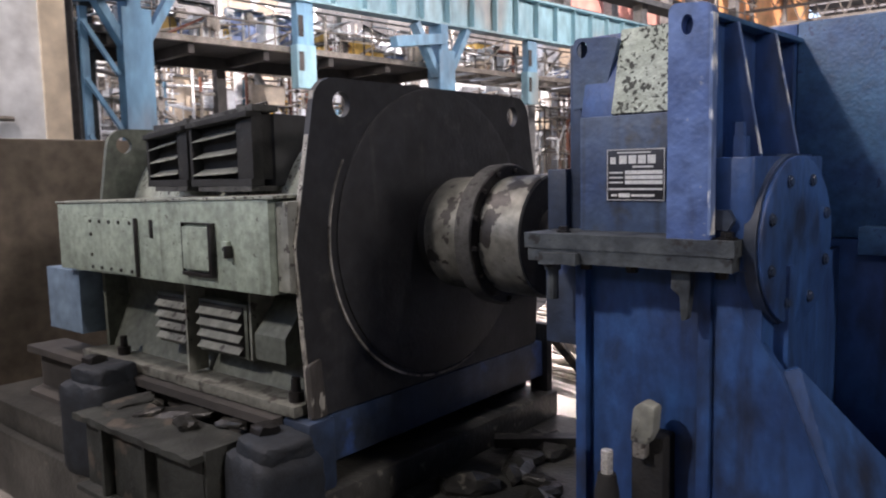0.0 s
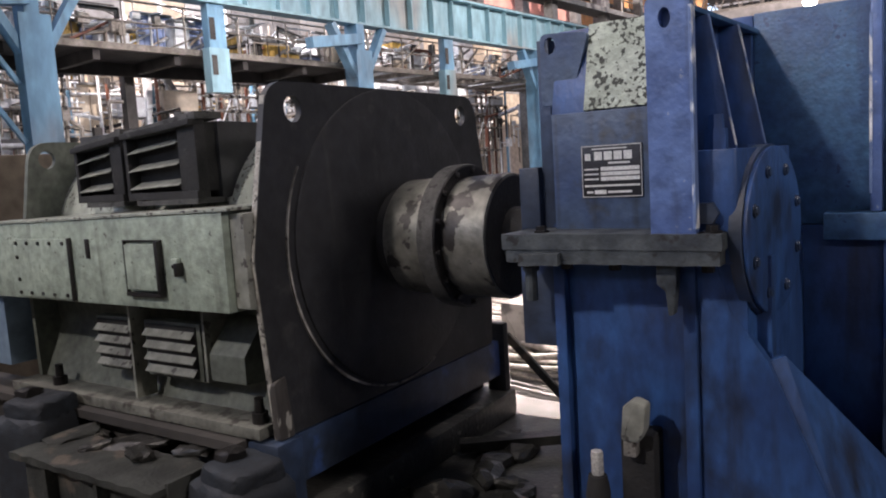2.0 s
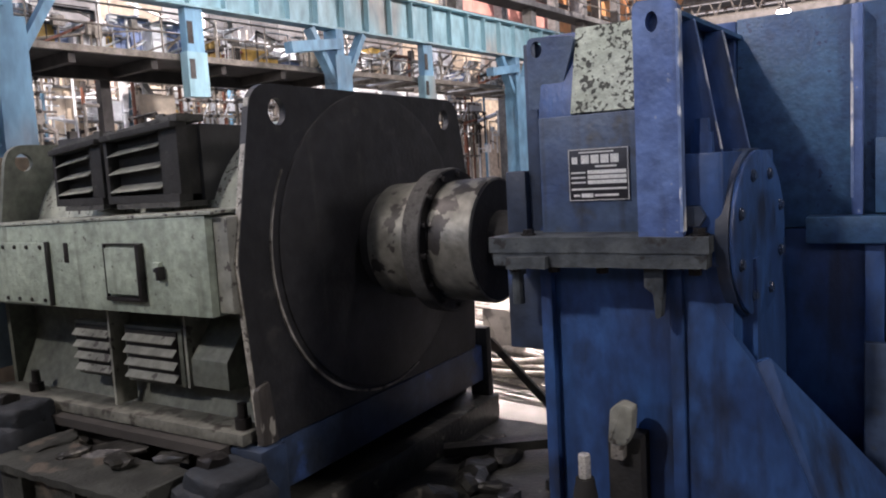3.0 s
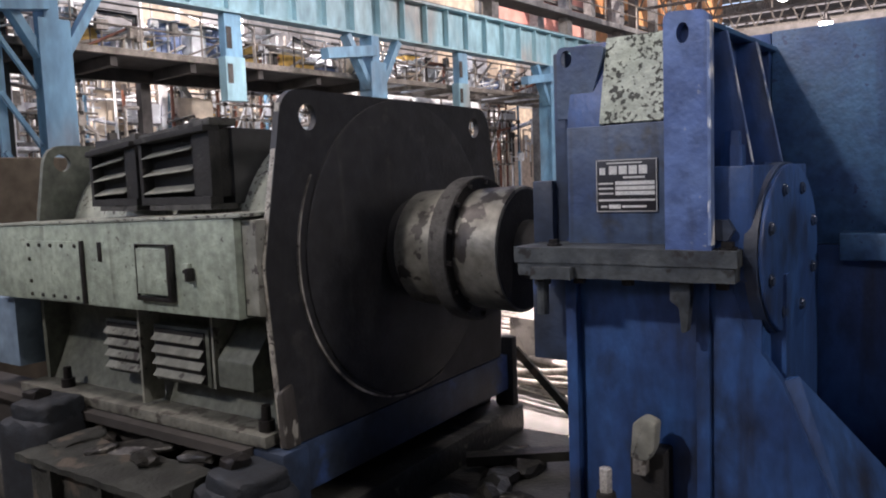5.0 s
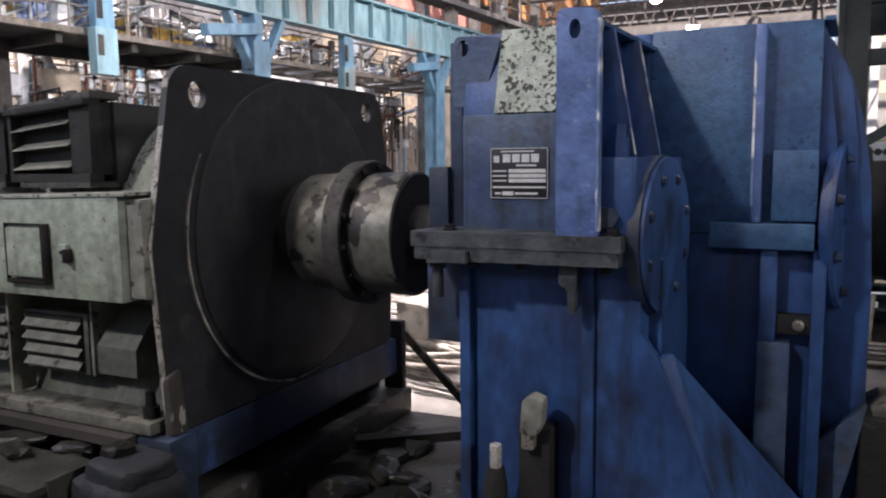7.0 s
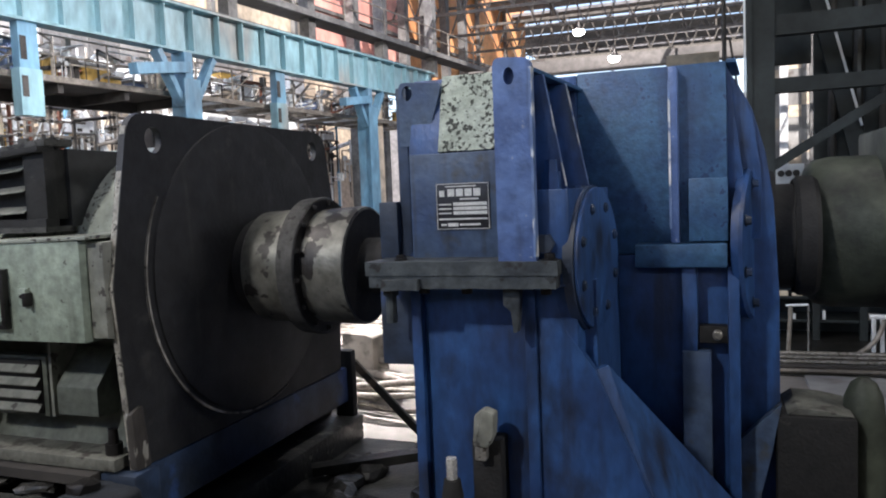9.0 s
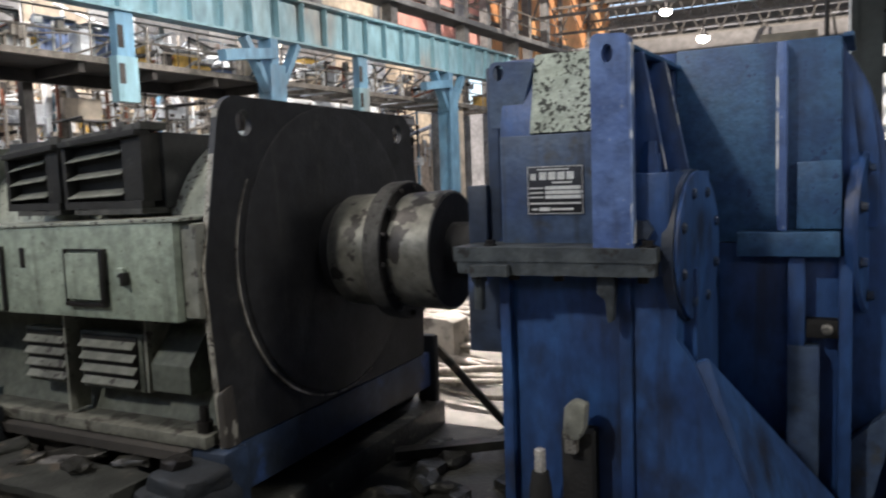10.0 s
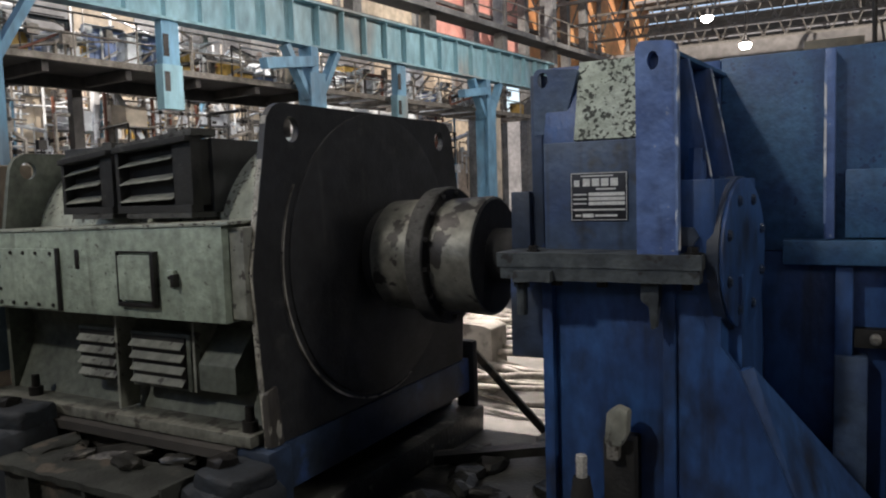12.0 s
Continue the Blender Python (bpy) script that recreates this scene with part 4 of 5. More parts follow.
def column(s, kind):
    c = bay(empty("column", "pale blue steel column with bracket arms under the girder", "column", "crane columns"))
    part("shaft", box(-0.26, 0.30, s - 0.2, s + 0.2, -0.3, 4.6), COLUMN_BLUE, c)
    part("flange", box(0.30, 0.34, s - 0.3, s + 0.3, -0.3, 5.0), COLUMN_BLUE, c)
    part("head", box(-0.24, 0.24, s - 0.14, s + 0.14, 4.6, 5.72), COLUMN_BLUE, c)
    for k in (-1, 1):
        part("bracket", bar((0.1, s + k * 0.2, 4.3), (0.1, s + k * 1.0, 5.66), 0.3, 0.16), COLUMN_BLUE, c)
    if kind:
        part("side_plate", box(-0.2, -0.1, s - 0.95, s - 0.8, -0.3, 5.0), COLUMN_BLUE, c)
        for z in (1.5, 2.6, 3.7):
            part("lacing", bar((0.05, s - 0.3, z), (0.05, s - 0.95, z + 1.0), 0.1, 0.08), COLUMN_BLUE, c)
    part("arm", bar((0.25, s - 0.1, 5.3), (0.25, s - 1.9, 5.05), 0.3, 0.28), COLUMN_BLUE, c)


for s in (-12.6, -3.65, 5.1, 14.4):
    column(s, s == -3.65)


def post(s):
    p = bay(empty("hanger_post", "pale blue hanging post under the girder", "post", "hanger posts"))
    part("upper", box(-0.12, 0.12, s - 0.26, s + 0.2, 4.72, 5.72), COLUMN_BLUE, p)
    part("lower", box(-0.14, 0.14, s - 0.3, s + 0.24, 3.7, 4.72), GIRDER_BLUE, p)
    part("slot", box(0.13, 0.15, s - 0.24, s - 0.1, 4.9, 5.4), DECK, p)
    part("slot", box(0.145, 0.16, s - 0.26, s - 0.12, 4.1, 4.55), DECK, p)


for s in (0.55, 9.2):
    post(s)


def mezzanine():
    m = bay(empty("mezzanine", "steel mezzanine platform, underside shade put into its dark colour", "platform"))
    part("edge_beam", box(-0.45, -0.3, -14, 20, 4.58, 4.72), SCAFFOLD, m)
    # near deck and joists are coloured dark to carry the underside shade
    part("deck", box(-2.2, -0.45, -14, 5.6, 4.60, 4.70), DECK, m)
    for i in range(28):
        part("grating_bar", box(-2.2, -0.45, 5.7 + i * 0.5, 5.85 + i * 0.5, 4.62, 4.70), SCAFFOLD if i % 3 else WHITE, m, soft=False)
    for i in range(18):
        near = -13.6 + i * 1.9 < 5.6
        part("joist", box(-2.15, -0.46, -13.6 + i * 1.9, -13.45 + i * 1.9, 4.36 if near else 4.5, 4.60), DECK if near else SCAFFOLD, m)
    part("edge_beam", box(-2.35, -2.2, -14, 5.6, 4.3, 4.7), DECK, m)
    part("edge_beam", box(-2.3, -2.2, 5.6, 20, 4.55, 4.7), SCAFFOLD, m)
    r = bay(empty("guard_rail", "thin steel guard rail along the platform edge", "railing"))
    for z in (5.2, 5.65):
        part("rail", tube((-0.4, -14, z), (-0.4, 20, z), 0.025), SCAFFOLD, r)
    for i in range(23):
        part("upright", tube((-0.4, -13.5 + i * 1.5, 4.7), (-0.4, -13.5 + i * 1.5, 5.66), 0.025), SCAFFOLD, r)
    up = bay(empty("upper_walkway", "brown steel walkway above the girder", "walkway"))
    part("deck", box(-0.9, 0.1, -14, 26, 7.85, 7.95), DECK, up)
    part("edge", box(0.1, 0.18, -14, 26, 7.78, 7.98), STEEL_GREY, up)
    for z in (8.5, 9.0):
        part("rail", tube((0.1, -14, z), (0.1, 26, z), 0.03), SCAFFOLD, up)
    for i in range(14):
        part("upright", tube((0.1, -13 + i * 2.9, 7.9), (0.1, -13 + i * 2.9, 9.0), 0.03), SCAFFOLD, up)
    thing("bay_floor", box(-10, -2.2, -14, 40, -0.25, -0.2), CONCRETE, "pale dusty concrete floor of the back bay", "floor", kind="structure").matrix_basis = BAY
    for s in (2.0, 7.5, 11.5, 16.5, 21.0):
        thing("upper_column", box(-0.6, -0.2, s - 0.2, s + 0.2, 6.98, 13.4), STEEL_GREY, "grey steel building column above the walkway", "column", "upper columns").matrix_basis = BAY


mezzanine()


def back_wall():
    w = bay(tagged(new("wall_west"), "pale sheeted wall at the back of the bay", "wall", "", "structure"))
    random.seed(4)
    s = -14.0
    while s < 30:
        k = random.uniform(1.4, 2.6)
        part("panel", box(-9.6, -9.45, s, s + k - 0.04, -0.3, 5.6), random.choice([WHITE, WHITE, CREAM, PALE_BLUE, DULL_SHEET]), w, soft=False)
        part("upper_panel", box(-9.6, -9.45, s, s + k - 0.04, 5.62, 10.5), random.choice([DULL_SHEET, DULL_SHEET, STEEL_GREY, CREAM]), w, soft=False)
        s += k


back_wall()


def clutter():
    random.seed(11)
    kinds = [("crate", CREAM, "cream storage crate"), ("cabinet", CABINET_BLUE, "blue control cabinet"), ("machine_box", YELLOW, "yellow machine housing"), ("panel_box", WHITE, "white equipment box")]
    for level, n in ((4.7, 28), (-0.25, 48)):
        for i in range(n):
            name, m, lab = random.choice(kinds if level > 0 else kinds[:1] + kinds[2:] + kinds[3:] * 2)
            s, d = random.uniform(-6, 19), random.uniform(1.1, 1.6) if level > 0 else random.uniform(4.6, 8.4)
            w, dd, h = (random.uniform(0.25, 0.8), random.uniform(0.3, 0.5), random.uniform(0.25, 0.75)) if level > 0 else (random.uniform(0.4, 1.5), random.uniform(0.4, 0.8), random.choice([random.uniform(3.0, 5.4), random.uniform(3.4, 5.0), random.uniform(5.6, 7.4)]))
            t = bay(empty(name, lab + " standing on the bay floor" if level < 0 else lab + " on the mezzanine", "box", "stored equipment"))
            part("body", box(-d - dd / 2, -d + dd / 2, s - w / 2, s + w / 2, level, level + h, 0.03), m, t)
            part("door", box(-d + dd / 2, -d + dd / 2 + 0.03, s - w * 0.42, s + w * 0.42, level + h * 0.1, level + h * 0.9), m, t)
            part("top_rail", box(-d - dd / 2, -d + dd / 2 + 0.05, s - w / 2 - 0.03, s + w / 2 + 0.03, level + h, level + h + 0.06), STEEL_GREY, t)
    # scaffold under the mezzanine
    for k in range(22):
        s = -3.0 + k * 0.85 + random.uniform(-0.3, 0.3)
        d = random.choice([2.6, 3.4, 4.2])
        sc = bay(empty("scaffold", "weathered tube scaffold tower with couplers", "scaffold", "scaffold towers"))
        for a in (0, 0.9):
            for b in (0, 0.7):
                part("standard", tube((-d - b, s + a, -0.25), (-d - b, s + a, random.uniform(3.9, 5.2)), 0.035, 6), SCAFFOLD, sc)
        for z in (1.2, 2.2, 3.1, 3.55, 3.95, 4.3):
            part("ledger", tube((-d, s - 0.3, z), (-d, s + 1.3, z + random.uniform(-0.05, 0.05)), 0.028, 6), SCAFFOLD, sc)
            part("transom", tube((-d + 0.2, s, z + 0.1), (-d - 1.0, s, z + 0.1), 0.028, 6), SCAFFOLD, sc)
            for a in (0, 0.9):
                part("coupler", box(-d - 0.05, -d + 0.05, s + a - 0.045, s + a + 0.045, z - 0.045, z + 0.045), DECK, sc, soft=False)
        part("brace", tube((-d, s, 2.6), (-d, s + 0.9, 4.4), 0.026, 6), random.choice([SCAFFOLD, WHITE]), sc)
    random.seed(31)
    for k in range(60):
        s, d = random.uniform(-5.5, 18), random.uniform(2.8, 6.5)
        z, w = random.uniform(3.1, 6.6), random.uniform(0.8, 2.6)
        m = random.choice([WHITE, WHITE, SCAFFOLD, SCAFFOLD, CREAM])
        r = random.choice([0.03, 0.04, 0.06, 0.09])
        run = bay(empty("pipe_run", "service pipe run on two legs in the back bay", "pipe", "bay pipes"))
        part("leg", tube((-d, s, -0.2), (-d, s, z + random.uniform(0, 1.2)), 0.035, 6), m, run)
        part("leg", tube((-d, s + w, -0.2), (-d, s + w, z + random.uniform(0, 1.2)), 0.035, 6), m, run)
        part("pipe", tube((-d, s - 0.2, z), (-d, s + w + 0.2, z + random.choice([0, 0, 0.05, -0.6, 0.7])), r, 8), m, run)
    for k in range(44):
        s, d, z = random.uniform(-5, 18), random.uniform(2.8, 6.0), random.uniform(3.2, 5.2)
        w, h = random.uniform(0.25, 0.9), random.uniform(0.2, 0.6)
        rk = bay(empty("storage_rack", "loaded storage rack with pale and yellow boxes", "rack", "storage racks"))
        for a in (-w, w):
            part("upright", box(-d - 0.04, -d + 0.04, s + a - 0.03, s + a + 0.03, -0.2, z + h + 0.3), random.choice([STEEL_GREY, RUST, COLUMN_BLUE]), rk, soft=False)
        for zz in (z, z - 0.9):
            part("shelf", box(-d - 0.3, -d + 0.06, s - w, s + w, zz - 0.04, zz), STEEL_GREY, rk, soft=False)
            part("load", box(-d - 0.28, -d + 0.02, s - w * random.uniform(0.4, 0.9), s + w * random.uniform(0.3, 0.9), zz, zz + h), random.choice([WHITE, CREAM, YELLOW, CREAM, STEEL_GREY, WHITE]), rk, soft=False)
    for k in range(70):
        s = random.uniform(-5, 18)
        z = 4.72
        thing("platform_pipe", tube((-random.uniform(0.6, 1.9), s, z), (-random.uniform(0.6, 1.9), s + random.uniform(0.4, 2.2), z + random.choice([0.3, 0.5, 0.7, 0.9, 1.0])), random.choice([0.02, 0.03, 0.045]), 6), random.choice([WHITE, RUST, SCAFFOLD, SCAFFOLD, CREAM, STEEL_GREY]), "small pipe run on the mezzanine", "pipe", "platform pipes").matrix_basis = BAY
    for s0, s1, z0, z1, d, m, lab in ((-0.53, 0.2, 4.7, 5.6, 1.3, CABINET_BLUE, "blue control cabinet on the mezzanine"), (0.54, 1.2, 4.7, 5.6, 1.3, CABINET_BLUE, "blue control cabinet on the mezzanine"), (-1.17, -0.65, 4.7, 5.25, 1.3, YELLOW, "yellow machine housing on the mezzanine"), (3.03, 3.68, 4.7, 5.3, 1.3, YELLOW, "yellow machine housing on the mezzanine"), (-1.3, -0.3, -0.25, 4.3, 4.0, CREAM, "tall cream machine housing on the bay floor"), (8.9, 12.6, -0.25, 5.8, 2.9, WHITE, "white panelled cabin beyond the mezzanine"), (2.6, 3.6, -0.25, 4.2, 4.6, YELLOW, "tall yellow machine housing on the bay floor")):
        t = bay(empty("machine_housing", lab, "housing", "stored equipment"))
        part("body", box(-d - 0.5, -d, s0, s1, z0, z1, 0.02), m, t)
        for k in range(3):
            a, b = s0 + (s1 - s0) * (k + 0.08) / 3, s0 + (s1 - s0) * (k + 0.92) / 3
            part("door", box(-d, -d + 0.03, a, b, z0 + (z1 - z0) * 0.06, z1 - 0.08), m, t, soft=False)
        part("top_rail", box(-d - 0.5, -d + 0.05, s0 - 0.03, s1 + 0.03, z1, z1 + 0.06), STEEL_GREY, t)
    af = bay(empty("a_frame", "white painted steel trestle in the back bay", "trestle"))
    part("head", box(-3.3, -3.1, 0.5, 1.15, 4.45, 4.75, 0.02), WHITE, af)
    part("leg", bar((-3.2, 0.58, 4.5), (-3.2, 0.30, -0.2), 0.16, 0.16), WHITE, af)
    part("leg", bar((-3.2, 1.08, 4.5), (-3.2, 3.9, -0.2), 0.16, 0.16), WHITE, af)
    part("tie", bar((-3.2, 0.5, 3.2), (-3.2, 1.9, 3.2), 0.08, 0.08), SCAFFOLD, af)
    thing("support_post", box(-2.6, -2.36, -0.52, -0.26, -0.25, 4.36), DECK, "dark steel post under the mezzanine", "post", "support posts").matrix_basis = BAY
    thing("white_post", box(-3.3, -3.15, 2.28, 2.46, -0.25, 4.5), WHITE, "white painted post in the back bay", "post").matrix_basis = BAY
    for s in (2.9, 4.4, 8.0):
        thing("diagonal_brace", bar((-3.2, s, 4.4), (-3.2, s + 1.7, 1.6), 0.16, 0.16), WHITE, "white painted diagonal roof brace", "brace", "diagonal braces").matrix_basis = BAY
    for s in (6.2, 12.0):
        thing("support_post", box(-2.6, -2.2, s - 0.2, s + 0.2, -0.25, 4.36), DECK if s < 10 else STEEL_GREY, "dark steel post under the mezzanine", "post", "support posts").matrix_basis = BAY


clutter()


def pipework():
    """Fine pipes, brackets and rods over and under the platform, too many to count."""
    random.seed(77)
    for m, n, lab in ((SCAFFOLD, 110, "tangle of weathered pipes and rods in the back bay"), (WHITE, 190, "tangle of white painted pipes and brackets in the back bay"), (DECK, 80, "tangle of dark pipes and brackets in the back bay"), (RUST, 14, "tangle of rusty pipes in the back bay")):
        bm = bmesh.new()
        for k in range(n):
            s, upper = random.uniform(-5, 18), random.random() < 0.5
            d = random.uniform(0.7, 2.0) if upper else random.uniform(2.5, 3.8)
            z0 = 4.7 if upper else random.uniform(1.2, 3.2)
            top = z0 + (random.uniform(0.35, 1.0) if upper else random.uniform(0.6, 1.5))
            r = random.choice([0.015, 0.02, 0.03, 0.05])
            tube((-d, s, z0), (-d, s, top), r, 6, bm)
            tube((-d, s, top), (-d, s + random.choice([-1, 1]) * random.uniform(0.2, 1.1), top + random.choice([0, 0, 0, 0.15, -0.2])), r, 6, bm)
            if k % 3 == 0:
                a, b = random.uniform(0.04, 0.14), random.uniform(0.04, 0.16)
                box(-d - 0.06, -d + 0.08, s - a, s + a, top - b, top + b, 0, bm)
        thing("pipework", bm, m, lab, "pipes", kind="stuff", soft=False).matrix_basis = BAY


pipework()


def far_end():
    # sheeted upper wall behind the walkway, salmon then orange
    up = bay(tagged(new("wall_upper"), "salmon and orange sheeted upper wall above the bay", "wall", "", "structure"))
    random.seed(5)
    s = 5.0
    while s < 40:
        k = random.uniform(1.6, 3.0)
        m = ORANGE_WALL if s > 22 else (random.choice([PINK_WALL, PINK_WALL, CREAM]) if s > 2 else RUST)
        part("sheet", box(-3.3, -3.2, s, s + k - 0.02, 7.6, 9.4 if m is CREAM else 14.5), m, up, soft=False)
        s += k
    part("rail_beam", box(-3.2, -3.0, 5, 40, 9.4, 9.55), STEEL_GREY, up)
    for k in range(8):
        part("sheeting_post", box(-3.15, -2.95, 5 + k * 4.6, 5.2 + k * 4.6, 6.9, 14), STEEL_GREY, up, soft=False)
    thing("wall_north", box(-30, 30, 60, 60.3, -0.25, 8.4), ROOF, "dark sheeted far wall of the hall", "wall", kind="structure")
    # roof trusses across the hall
    for y in (26, 31, 36, 41, 46, 52):
        t = empty("roof_truss", "lattice steel roof truss across the hall", "truss", "roof trusses")
        zb, zt = 10.0, 11.5
        part("bottom_chord", bar((-13, y, zb), (14, y, zb), 0.14, 0.14), TRUSS, t)
        part("top_chord", bar((-13, y, zt), (14, y, zt), 0.14, 0.14), TRUSS, t)
        for x in (-8.0, 2.0, 12.0):
            part("hanger", bar((x, y, zt), (x, y, 13.25), 0.1, 0.1), TRUSS, t, soft=False)
        for k in range(22):
            x = -12.6 + k * 1.2
            part("diagonal", bar((x, y, zb), (x + 0.6, y, zt), 0.07, 0.07), TRUSS, t, soft=False)
            part("diagonal", bar((x + 0.6, y, zt), (x + 1.2, y, zb), 0.07, 0.07), TRUSS, t, soft=False)
    cb = empty("crane_bridge", "dark overhead crane bridge across the far hall", "crane")
    part("beam", box(-12.0, 29.9, 39.0, 39.8, 8.0, 8.75, 0.03), ROOF, cb)
    part("rail", box(-7, 14, 39.3, 39.5, 8.75, 8.9), PALE_METAL, cb)
    thing("pale_column", box(-0.9, -0.5, 15.9, 16.5, -0.25, 5.7), CREAM, "tall pale cream pillar beside the last blue column", "pillar").matrix_basis = BAY
    for k in range(6):
        s = 17.5 + k * 2.3
        thing("far_column", box(-2.6, -2.2, s - 0.2, s + 0.2, -0.25, 14), STEEL_GREY, "dark steel column of the far bay", "column", "far columns").matrix_basis = BAY
    for p in ((-3.66, 31, 8.55), (-2.13, 31, 7.25), (-5.6, 46, 9.6), (0.5, 46, 9.3)):
        lp = empty("high_bay_lamp", "glowing high-bay lamp hanging under the trusses", "lamp", "high-bay lamps", m=pose(*p))
        part("lens", lathe([(-0.20, 0.02), (-0.17, 0.14), (-0.1, 0.22), (0, 0.25), (0.04, 0.24)], 24, None, pose(0, 0, 0, 0, -90, 0)), LAMP_GLOW, lp, "glowing lens")
        part("reflector", lathe([(0.04, 0.24), (0.3, 0.1), (0.4, 0.08)], 20, None, pose(0, 0, 0, 0, -90, 0)), DARK_STEEL, lp)
        part("rod", tube((0, 0, 0.28), (0, 0, 10.04 - p[2]), 0.02), DARK_STEEL, lp)


far_end()


def right_side():
    # dark tower with braces behind the gearbox output
    t = empty("support_tower", "dark steel tower with cross beams and a diagonal brace", "tower")
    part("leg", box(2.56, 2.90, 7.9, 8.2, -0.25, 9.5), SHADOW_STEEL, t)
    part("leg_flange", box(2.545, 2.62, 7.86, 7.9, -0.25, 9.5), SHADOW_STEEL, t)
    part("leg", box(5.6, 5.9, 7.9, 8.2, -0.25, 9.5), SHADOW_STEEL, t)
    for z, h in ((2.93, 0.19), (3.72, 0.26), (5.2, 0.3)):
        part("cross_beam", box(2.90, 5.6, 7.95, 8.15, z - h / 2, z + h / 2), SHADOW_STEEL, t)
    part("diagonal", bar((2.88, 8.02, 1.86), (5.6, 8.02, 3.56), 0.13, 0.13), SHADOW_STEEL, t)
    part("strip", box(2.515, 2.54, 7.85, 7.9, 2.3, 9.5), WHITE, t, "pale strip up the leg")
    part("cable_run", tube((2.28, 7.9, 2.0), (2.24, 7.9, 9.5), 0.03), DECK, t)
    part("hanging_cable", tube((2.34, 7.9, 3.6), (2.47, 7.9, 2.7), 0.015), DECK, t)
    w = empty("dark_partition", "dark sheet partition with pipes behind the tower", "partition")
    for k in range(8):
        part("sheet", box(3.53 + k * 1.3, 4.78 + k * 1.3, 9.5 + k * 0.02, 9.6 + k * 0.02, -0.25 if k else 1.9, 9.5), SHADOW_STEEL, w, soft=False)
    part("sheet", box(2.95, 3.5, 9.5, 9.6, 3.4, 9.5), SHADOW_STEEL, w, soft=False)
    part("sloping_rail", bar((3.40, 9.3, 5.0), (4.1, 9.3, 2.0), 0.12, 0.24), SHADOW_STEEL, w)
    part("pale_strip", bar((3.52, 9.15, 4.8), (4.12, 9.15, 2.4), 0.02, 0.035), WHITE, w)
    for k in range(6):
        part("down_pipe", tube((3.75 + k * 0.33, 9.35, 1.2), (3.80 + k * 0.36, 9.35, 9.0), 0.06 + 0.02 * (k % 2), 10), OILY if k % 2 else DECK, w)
    pp = empty("pale_wall", "pale block wall with a white post seen behind the tower", "wall")
    random.seed(40)
    for k in range(4):
        for r in range(18):
            part("block", box(4.0 + k * 0.7, 4.69 + k * 0.7, 32, 32.2, -0.25 + r * 0.5, 0.24 + r * 0.5), DULL_SHEET if (k * 3 + r) % 4 else CREAM, pp, soft=False)
    part("white_post", box(4.52, 4.84, 31.4, 31.7, -0.25, 9.0), WHITE, pp, "white painted post")
    part("grey_post", box(5.66, 5.78, 31.4, 31.7, -0.25, 9.0), STEEL_GREY, pp)
    thing("pale_panel", box(0.5, 2.2, 24, 24.2, -0.25, 6.0), CREAM, "bright pale wall panel far down the hall", "panel")
    sb = empty("switch_box", "white switch box with three round dark holes", "switch box")
    part("body", box(2.95, 3.38, 9.3, 9.45, 1.47, 1.90, 0.01), WHITE, sb)
    for k in range(3):
        part("socket", lathe([(0, 0.05), (0.012, 0.05), (0.014, 0.03)], 16, None, pose(3.06 + k * 0.105, 9.3, 1.76, 0, 0, -90)), DECK, sb)
    part("stand", box(3.1, 3.2, 9.33, 9.43, -0.25, 1.47), SHADOW_STEEL, sb)
    # output coupling and pinion stand
    oc = empty("output_coupling", "black output coupling on the gearbox shaft", "coupling")
    ax = Matrix.Translation((0, 0.62, 1.42))
    part("hub", lathe([(2.40, 0.30), (2.44, 0.30), (2.44, 0.24), (2.52, 0.24)], 48, None, ax), PITCH, oc)
    part("sleeve", lathe([(2.52, 0.26), (2.54, 0.275), (2.60, 0.275), (2.62, 0.26)], 48, None, ax), PITCH, oc)
    dr = empty("pinion_stand", "dusty olive pinion stand housing with a curved top", "pinion stand")
    at = Matrix.Translation((0, 0.85, 1.42))
    part("drum", lathe([(2.585, 0.26), (2.595, 0.31), (2.63, 0.345), (2.70, 0.36), (3.9, 0.36), (3.95, 0.30)], 56, None, at), DRUM, dr)
    part("side_housing", box(2.89, 3.7, 0.36, 1.3, 1.15, 1.90, 0.03), DRUM, dr, "taller olive housing beside the drum")
    part("pedestal", box(3.05, 3.8, 0.5, 1.15, 0.14, 1.2, 0.02), PITCH, dr)
    gd = empty("curved_guard", "grimy olive box guard with a bulging round-topped post", "guard")
    part("box", box(2.42, 2.72, 0.12, 0.5, 0.14, 0.71, 0.02), PITCH, gd)
    part("lid", prism([(2.46, 0.712), (2.50, 0.74), (2.60, 0.735), (2.71, 0.715)], "y", 0.14, 0.48, 0.003), GREY_FOOT, gd, "dusty pale lid")
    part("post", lathe([(0.14, 0.085), (0.66, 0.085), (0.76, 0.075), (0.82, 0.05), (0.845, 0.02)], 24, None, pose(2.765, 0.3, 0, 0, -90, 0)), DRUM, gd, "round-topped olive post")
    # floor beyond: pale slab painting the lit floor, pipes, railing and a dark rack with pale odds and ends
    thing("pale_slab", rough_box(2.95, 6.5, 2.4, 4.75, -0.25, -0.225, 0.004, 2, 0.2), DULL_SHEET, "added pale slab that stands for brightly lit floor", "slab", kind="structure")
    thing("dark_floor_plate", box(2.45, 8.0, 4.78, 9.3, -0.25, -0.238), OILY, "dark plate covering the floor round the rack", "floor plate", kind="structure")
    random.seed(14)
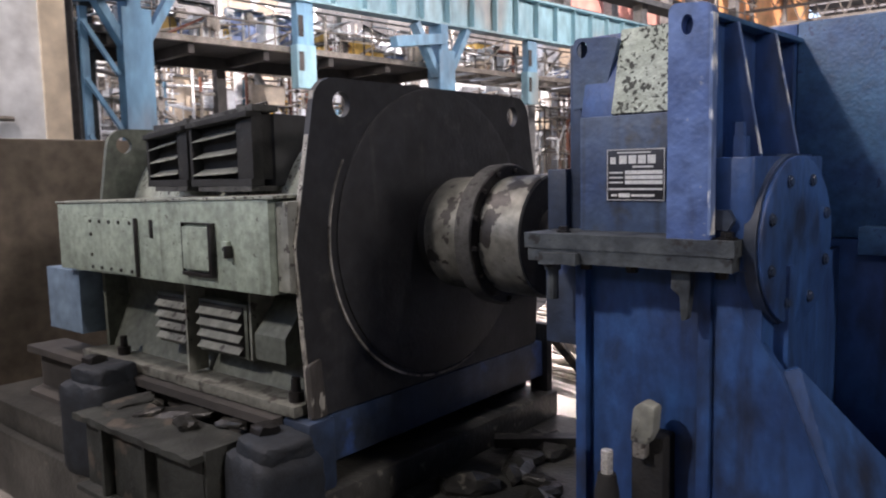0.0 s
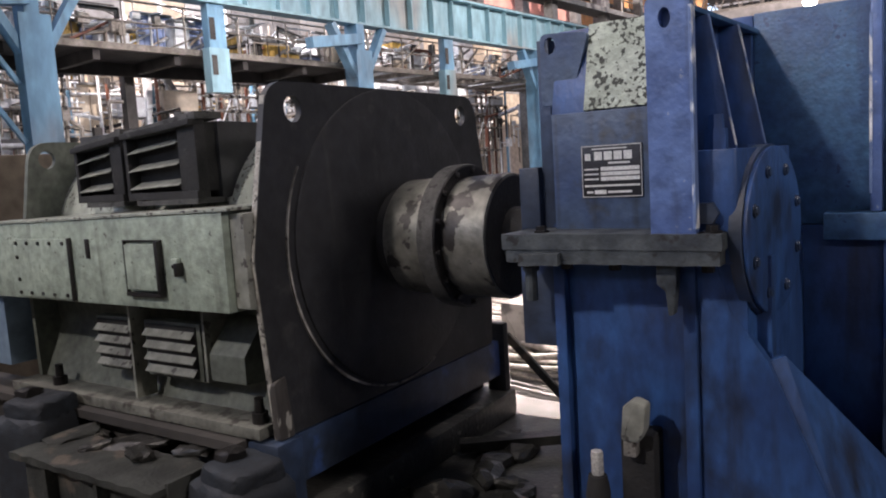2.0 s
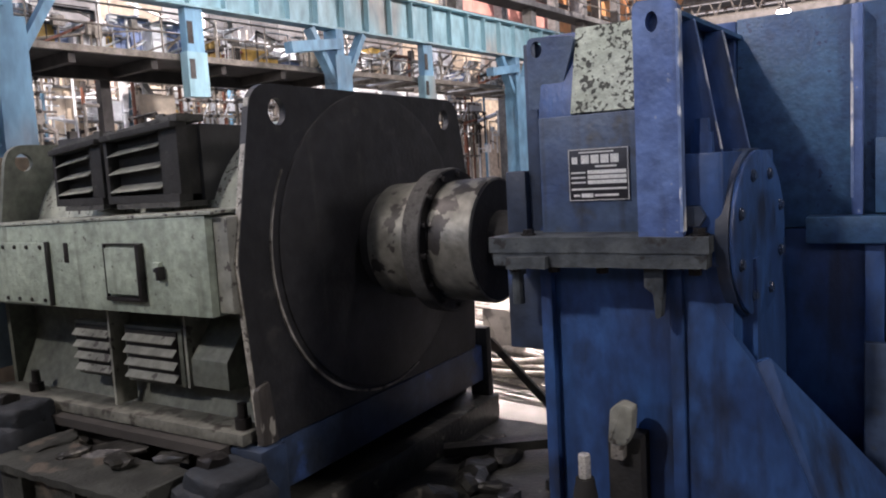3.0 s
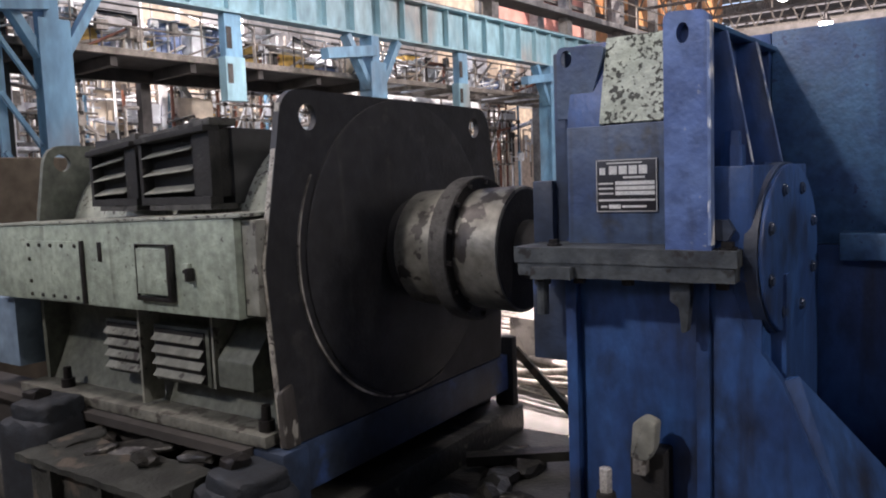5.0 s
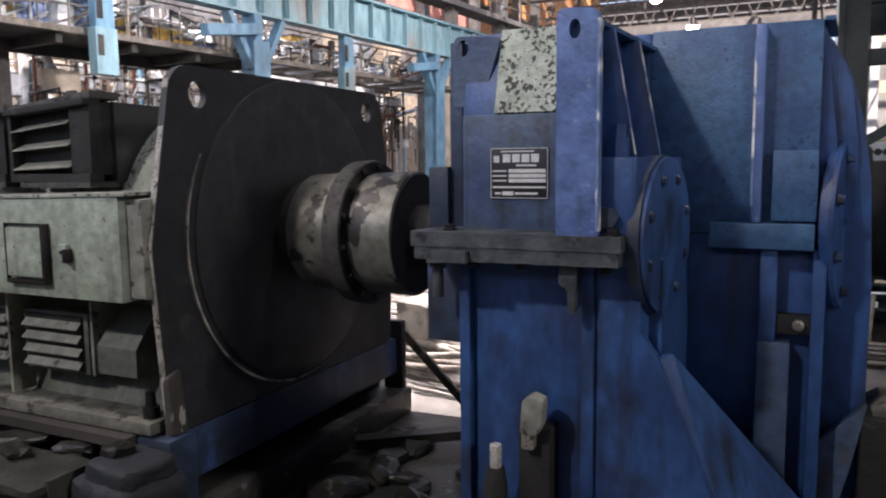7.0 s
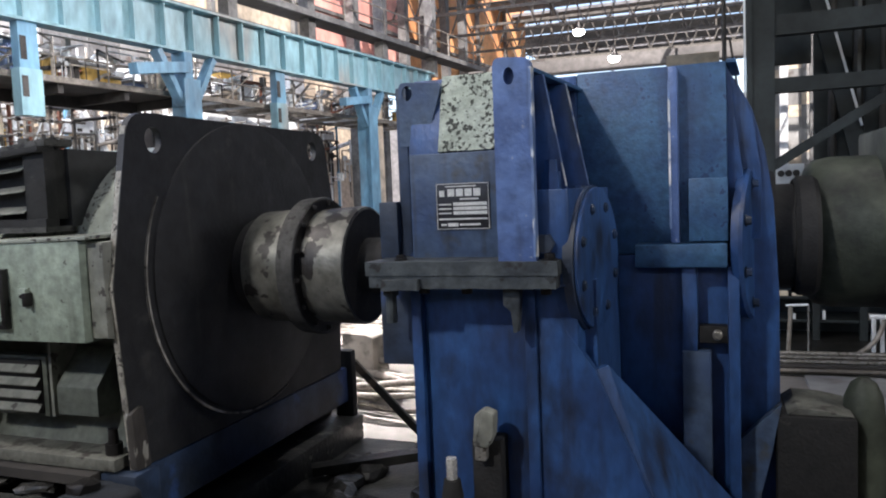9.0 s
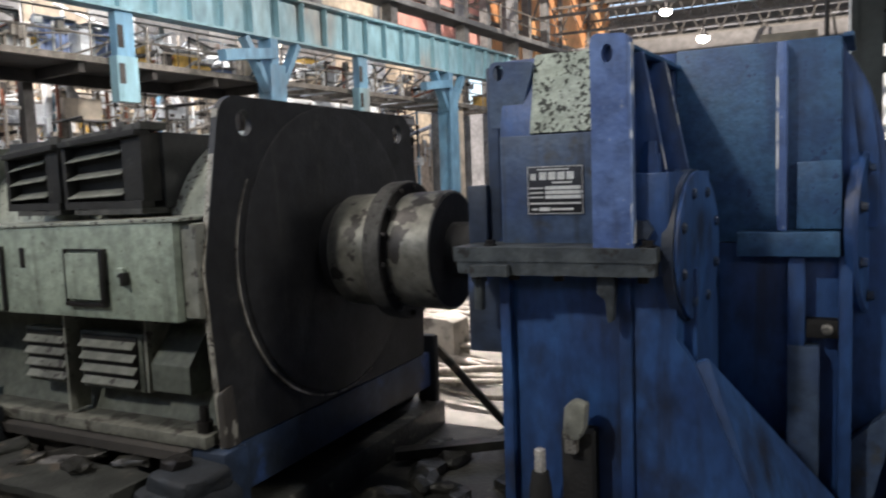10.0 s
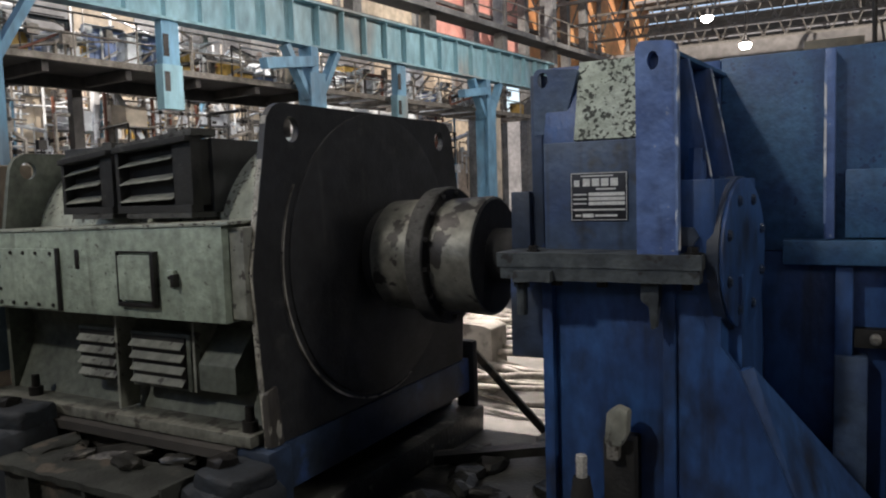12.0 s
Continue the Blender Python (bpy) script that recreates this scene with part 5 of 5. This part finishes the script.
    for k in range(9):
        thing("floor_pipe", tube((2.5 + random.uniform(-0.2, 0.2), 4.85 + k * 0.07, -0.215 + 0.03 * (k % 3)), (6.2, 4.95 + k * 0.08 + random.uniform(-0.1, 0.1), -0.20 + 0.03 * (k % 3)), random.uniform(0.014, 0.03)), random.choice([PALE_METAL, SCAFFOLD, STEEL_GREY, DECK]), "pale pipe lying in a bundle on the floor", "pipe", "floor pipes")
    pr = empty("hose_stand", "white frame with a pale bent hose", "frame")
    for x in (3.70, 3.78, 4.3):
        part("upright", tube((x, 5.7, -0.25), (x, 5.7, 0.22), 0.022), WHITE, pr)
    part("top_bar", tube((3.66, 5.7, 0.20), (4.4, 5.7, 0.20), 0.025), WHITE, pr)
    bend = [(3.30 + 0.48 * math.sin(a), 5.6, 0.22 - 0.46 * math.cos(a)) for a in np.linspace(0, 1.5, 7)]
    hose = bmesh.new()
    for a, b in zip(bend, bend[1:]):
        tube(a, b, 0.026, 8, hose)
    part("hose", hose, SCAFFOLD, pr)
    pl = empty("leaning_pole", "pale leaning pole with a short arm", "pole")
    part("shaft", tube((2.86, 5.5, -0.25), (2.89, 5.5, 0.34), 0.022), SCAFFOLD, pl)
    part("arm", tube((2.84, 5.5, 0.34), (3.06, 5.5, 0.35), 0.012), WHITE, pl)
    part("drop", tube((3.06, 5.5, 0.35), (3.06, 5.5, -0.2), 0.009), STEEL_GREY, pl)
    # rack is invented as a dark backdrop; its cartons supply the bright specks
    rk = empty("backdrop_rack", "made-up dark rack with a closed back, backdrop to the pipes", "rack")
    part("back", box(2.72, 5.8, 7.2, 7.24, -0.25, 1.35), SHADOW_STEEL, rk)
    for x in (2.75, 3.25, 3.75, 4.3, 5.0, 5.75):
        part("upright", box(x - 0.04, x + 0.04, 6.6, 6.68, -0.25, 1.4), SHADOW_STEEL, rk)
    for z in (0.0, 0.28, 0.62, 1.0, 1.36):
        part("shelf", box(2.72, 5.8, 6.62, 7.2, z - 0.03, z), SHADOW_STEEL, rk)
    for k in range(16):
        x, z = random.uniform(2.85, 4.6), random.choice([0.0, 0.28, 0.28, 0.62])
        a, h = random.uniform(0.015, 0.07), random.uniform(0.03, 0.13)
        thing("small_carton", box(x - a, x + a, 6.64, 6.72, z, z + h, 0.004), random.choice([WHITE, WHITE, CREAM, STEEL_GREY]), "made-up pale carton, a bright speck on the dark rack", "carton", "rack cartons")


right_side()


def left_side():
    thing("low_wall", box(-4.3, -4.0, -4.4, 0.75, -0.25, 1.98, 0.02), BROWN_CLOTH, "dusty brown low wall behind the motor", "wall", kind="structure")
    bo = empty("white_booth", "white sheeted booth with a cream corner post", "booth")
    part("sheet", box(-7.1, -7.0, -4.4, 1.12, -0.25, 7.0), WHITE, bo)
    part("corner_post", box(-7.1, -6.96, 1.12, 1.42, -0.25, 7.0), CREAM, bo)
    part("handrail", tube((-6.95, -3, 2.35), (-6.95, 0.75, 2.35), 0.03), SCAFFOLD, bo)
    part("window", box(-7.0, -6.98, -1.2, -0.15, 3.0, 3.6), DECK, bo)
    for k, (x, y) in enumerate(((-8.6, 1.85), (-8.9, 2.2), (-9.2, 2.5))):
        thing("stand_pipe", tube((x, y, -0.25), (x, y, 8.5), 0.12 - 0.02 * k, 12), DARK_STEEL, "dark upright pipe beside the booth", "pipe", "stand pipes")
    thing("dark_sheet", box(-9.8, -9.6, 1.4, 2.75, -0.25, 9.0), SHADOW_STEEL, "near-black sheet beside the blue column", "screen")


left_side()


def motions():
    """Nothing in the hall moves but the camera, which is keyed above."""


motions()
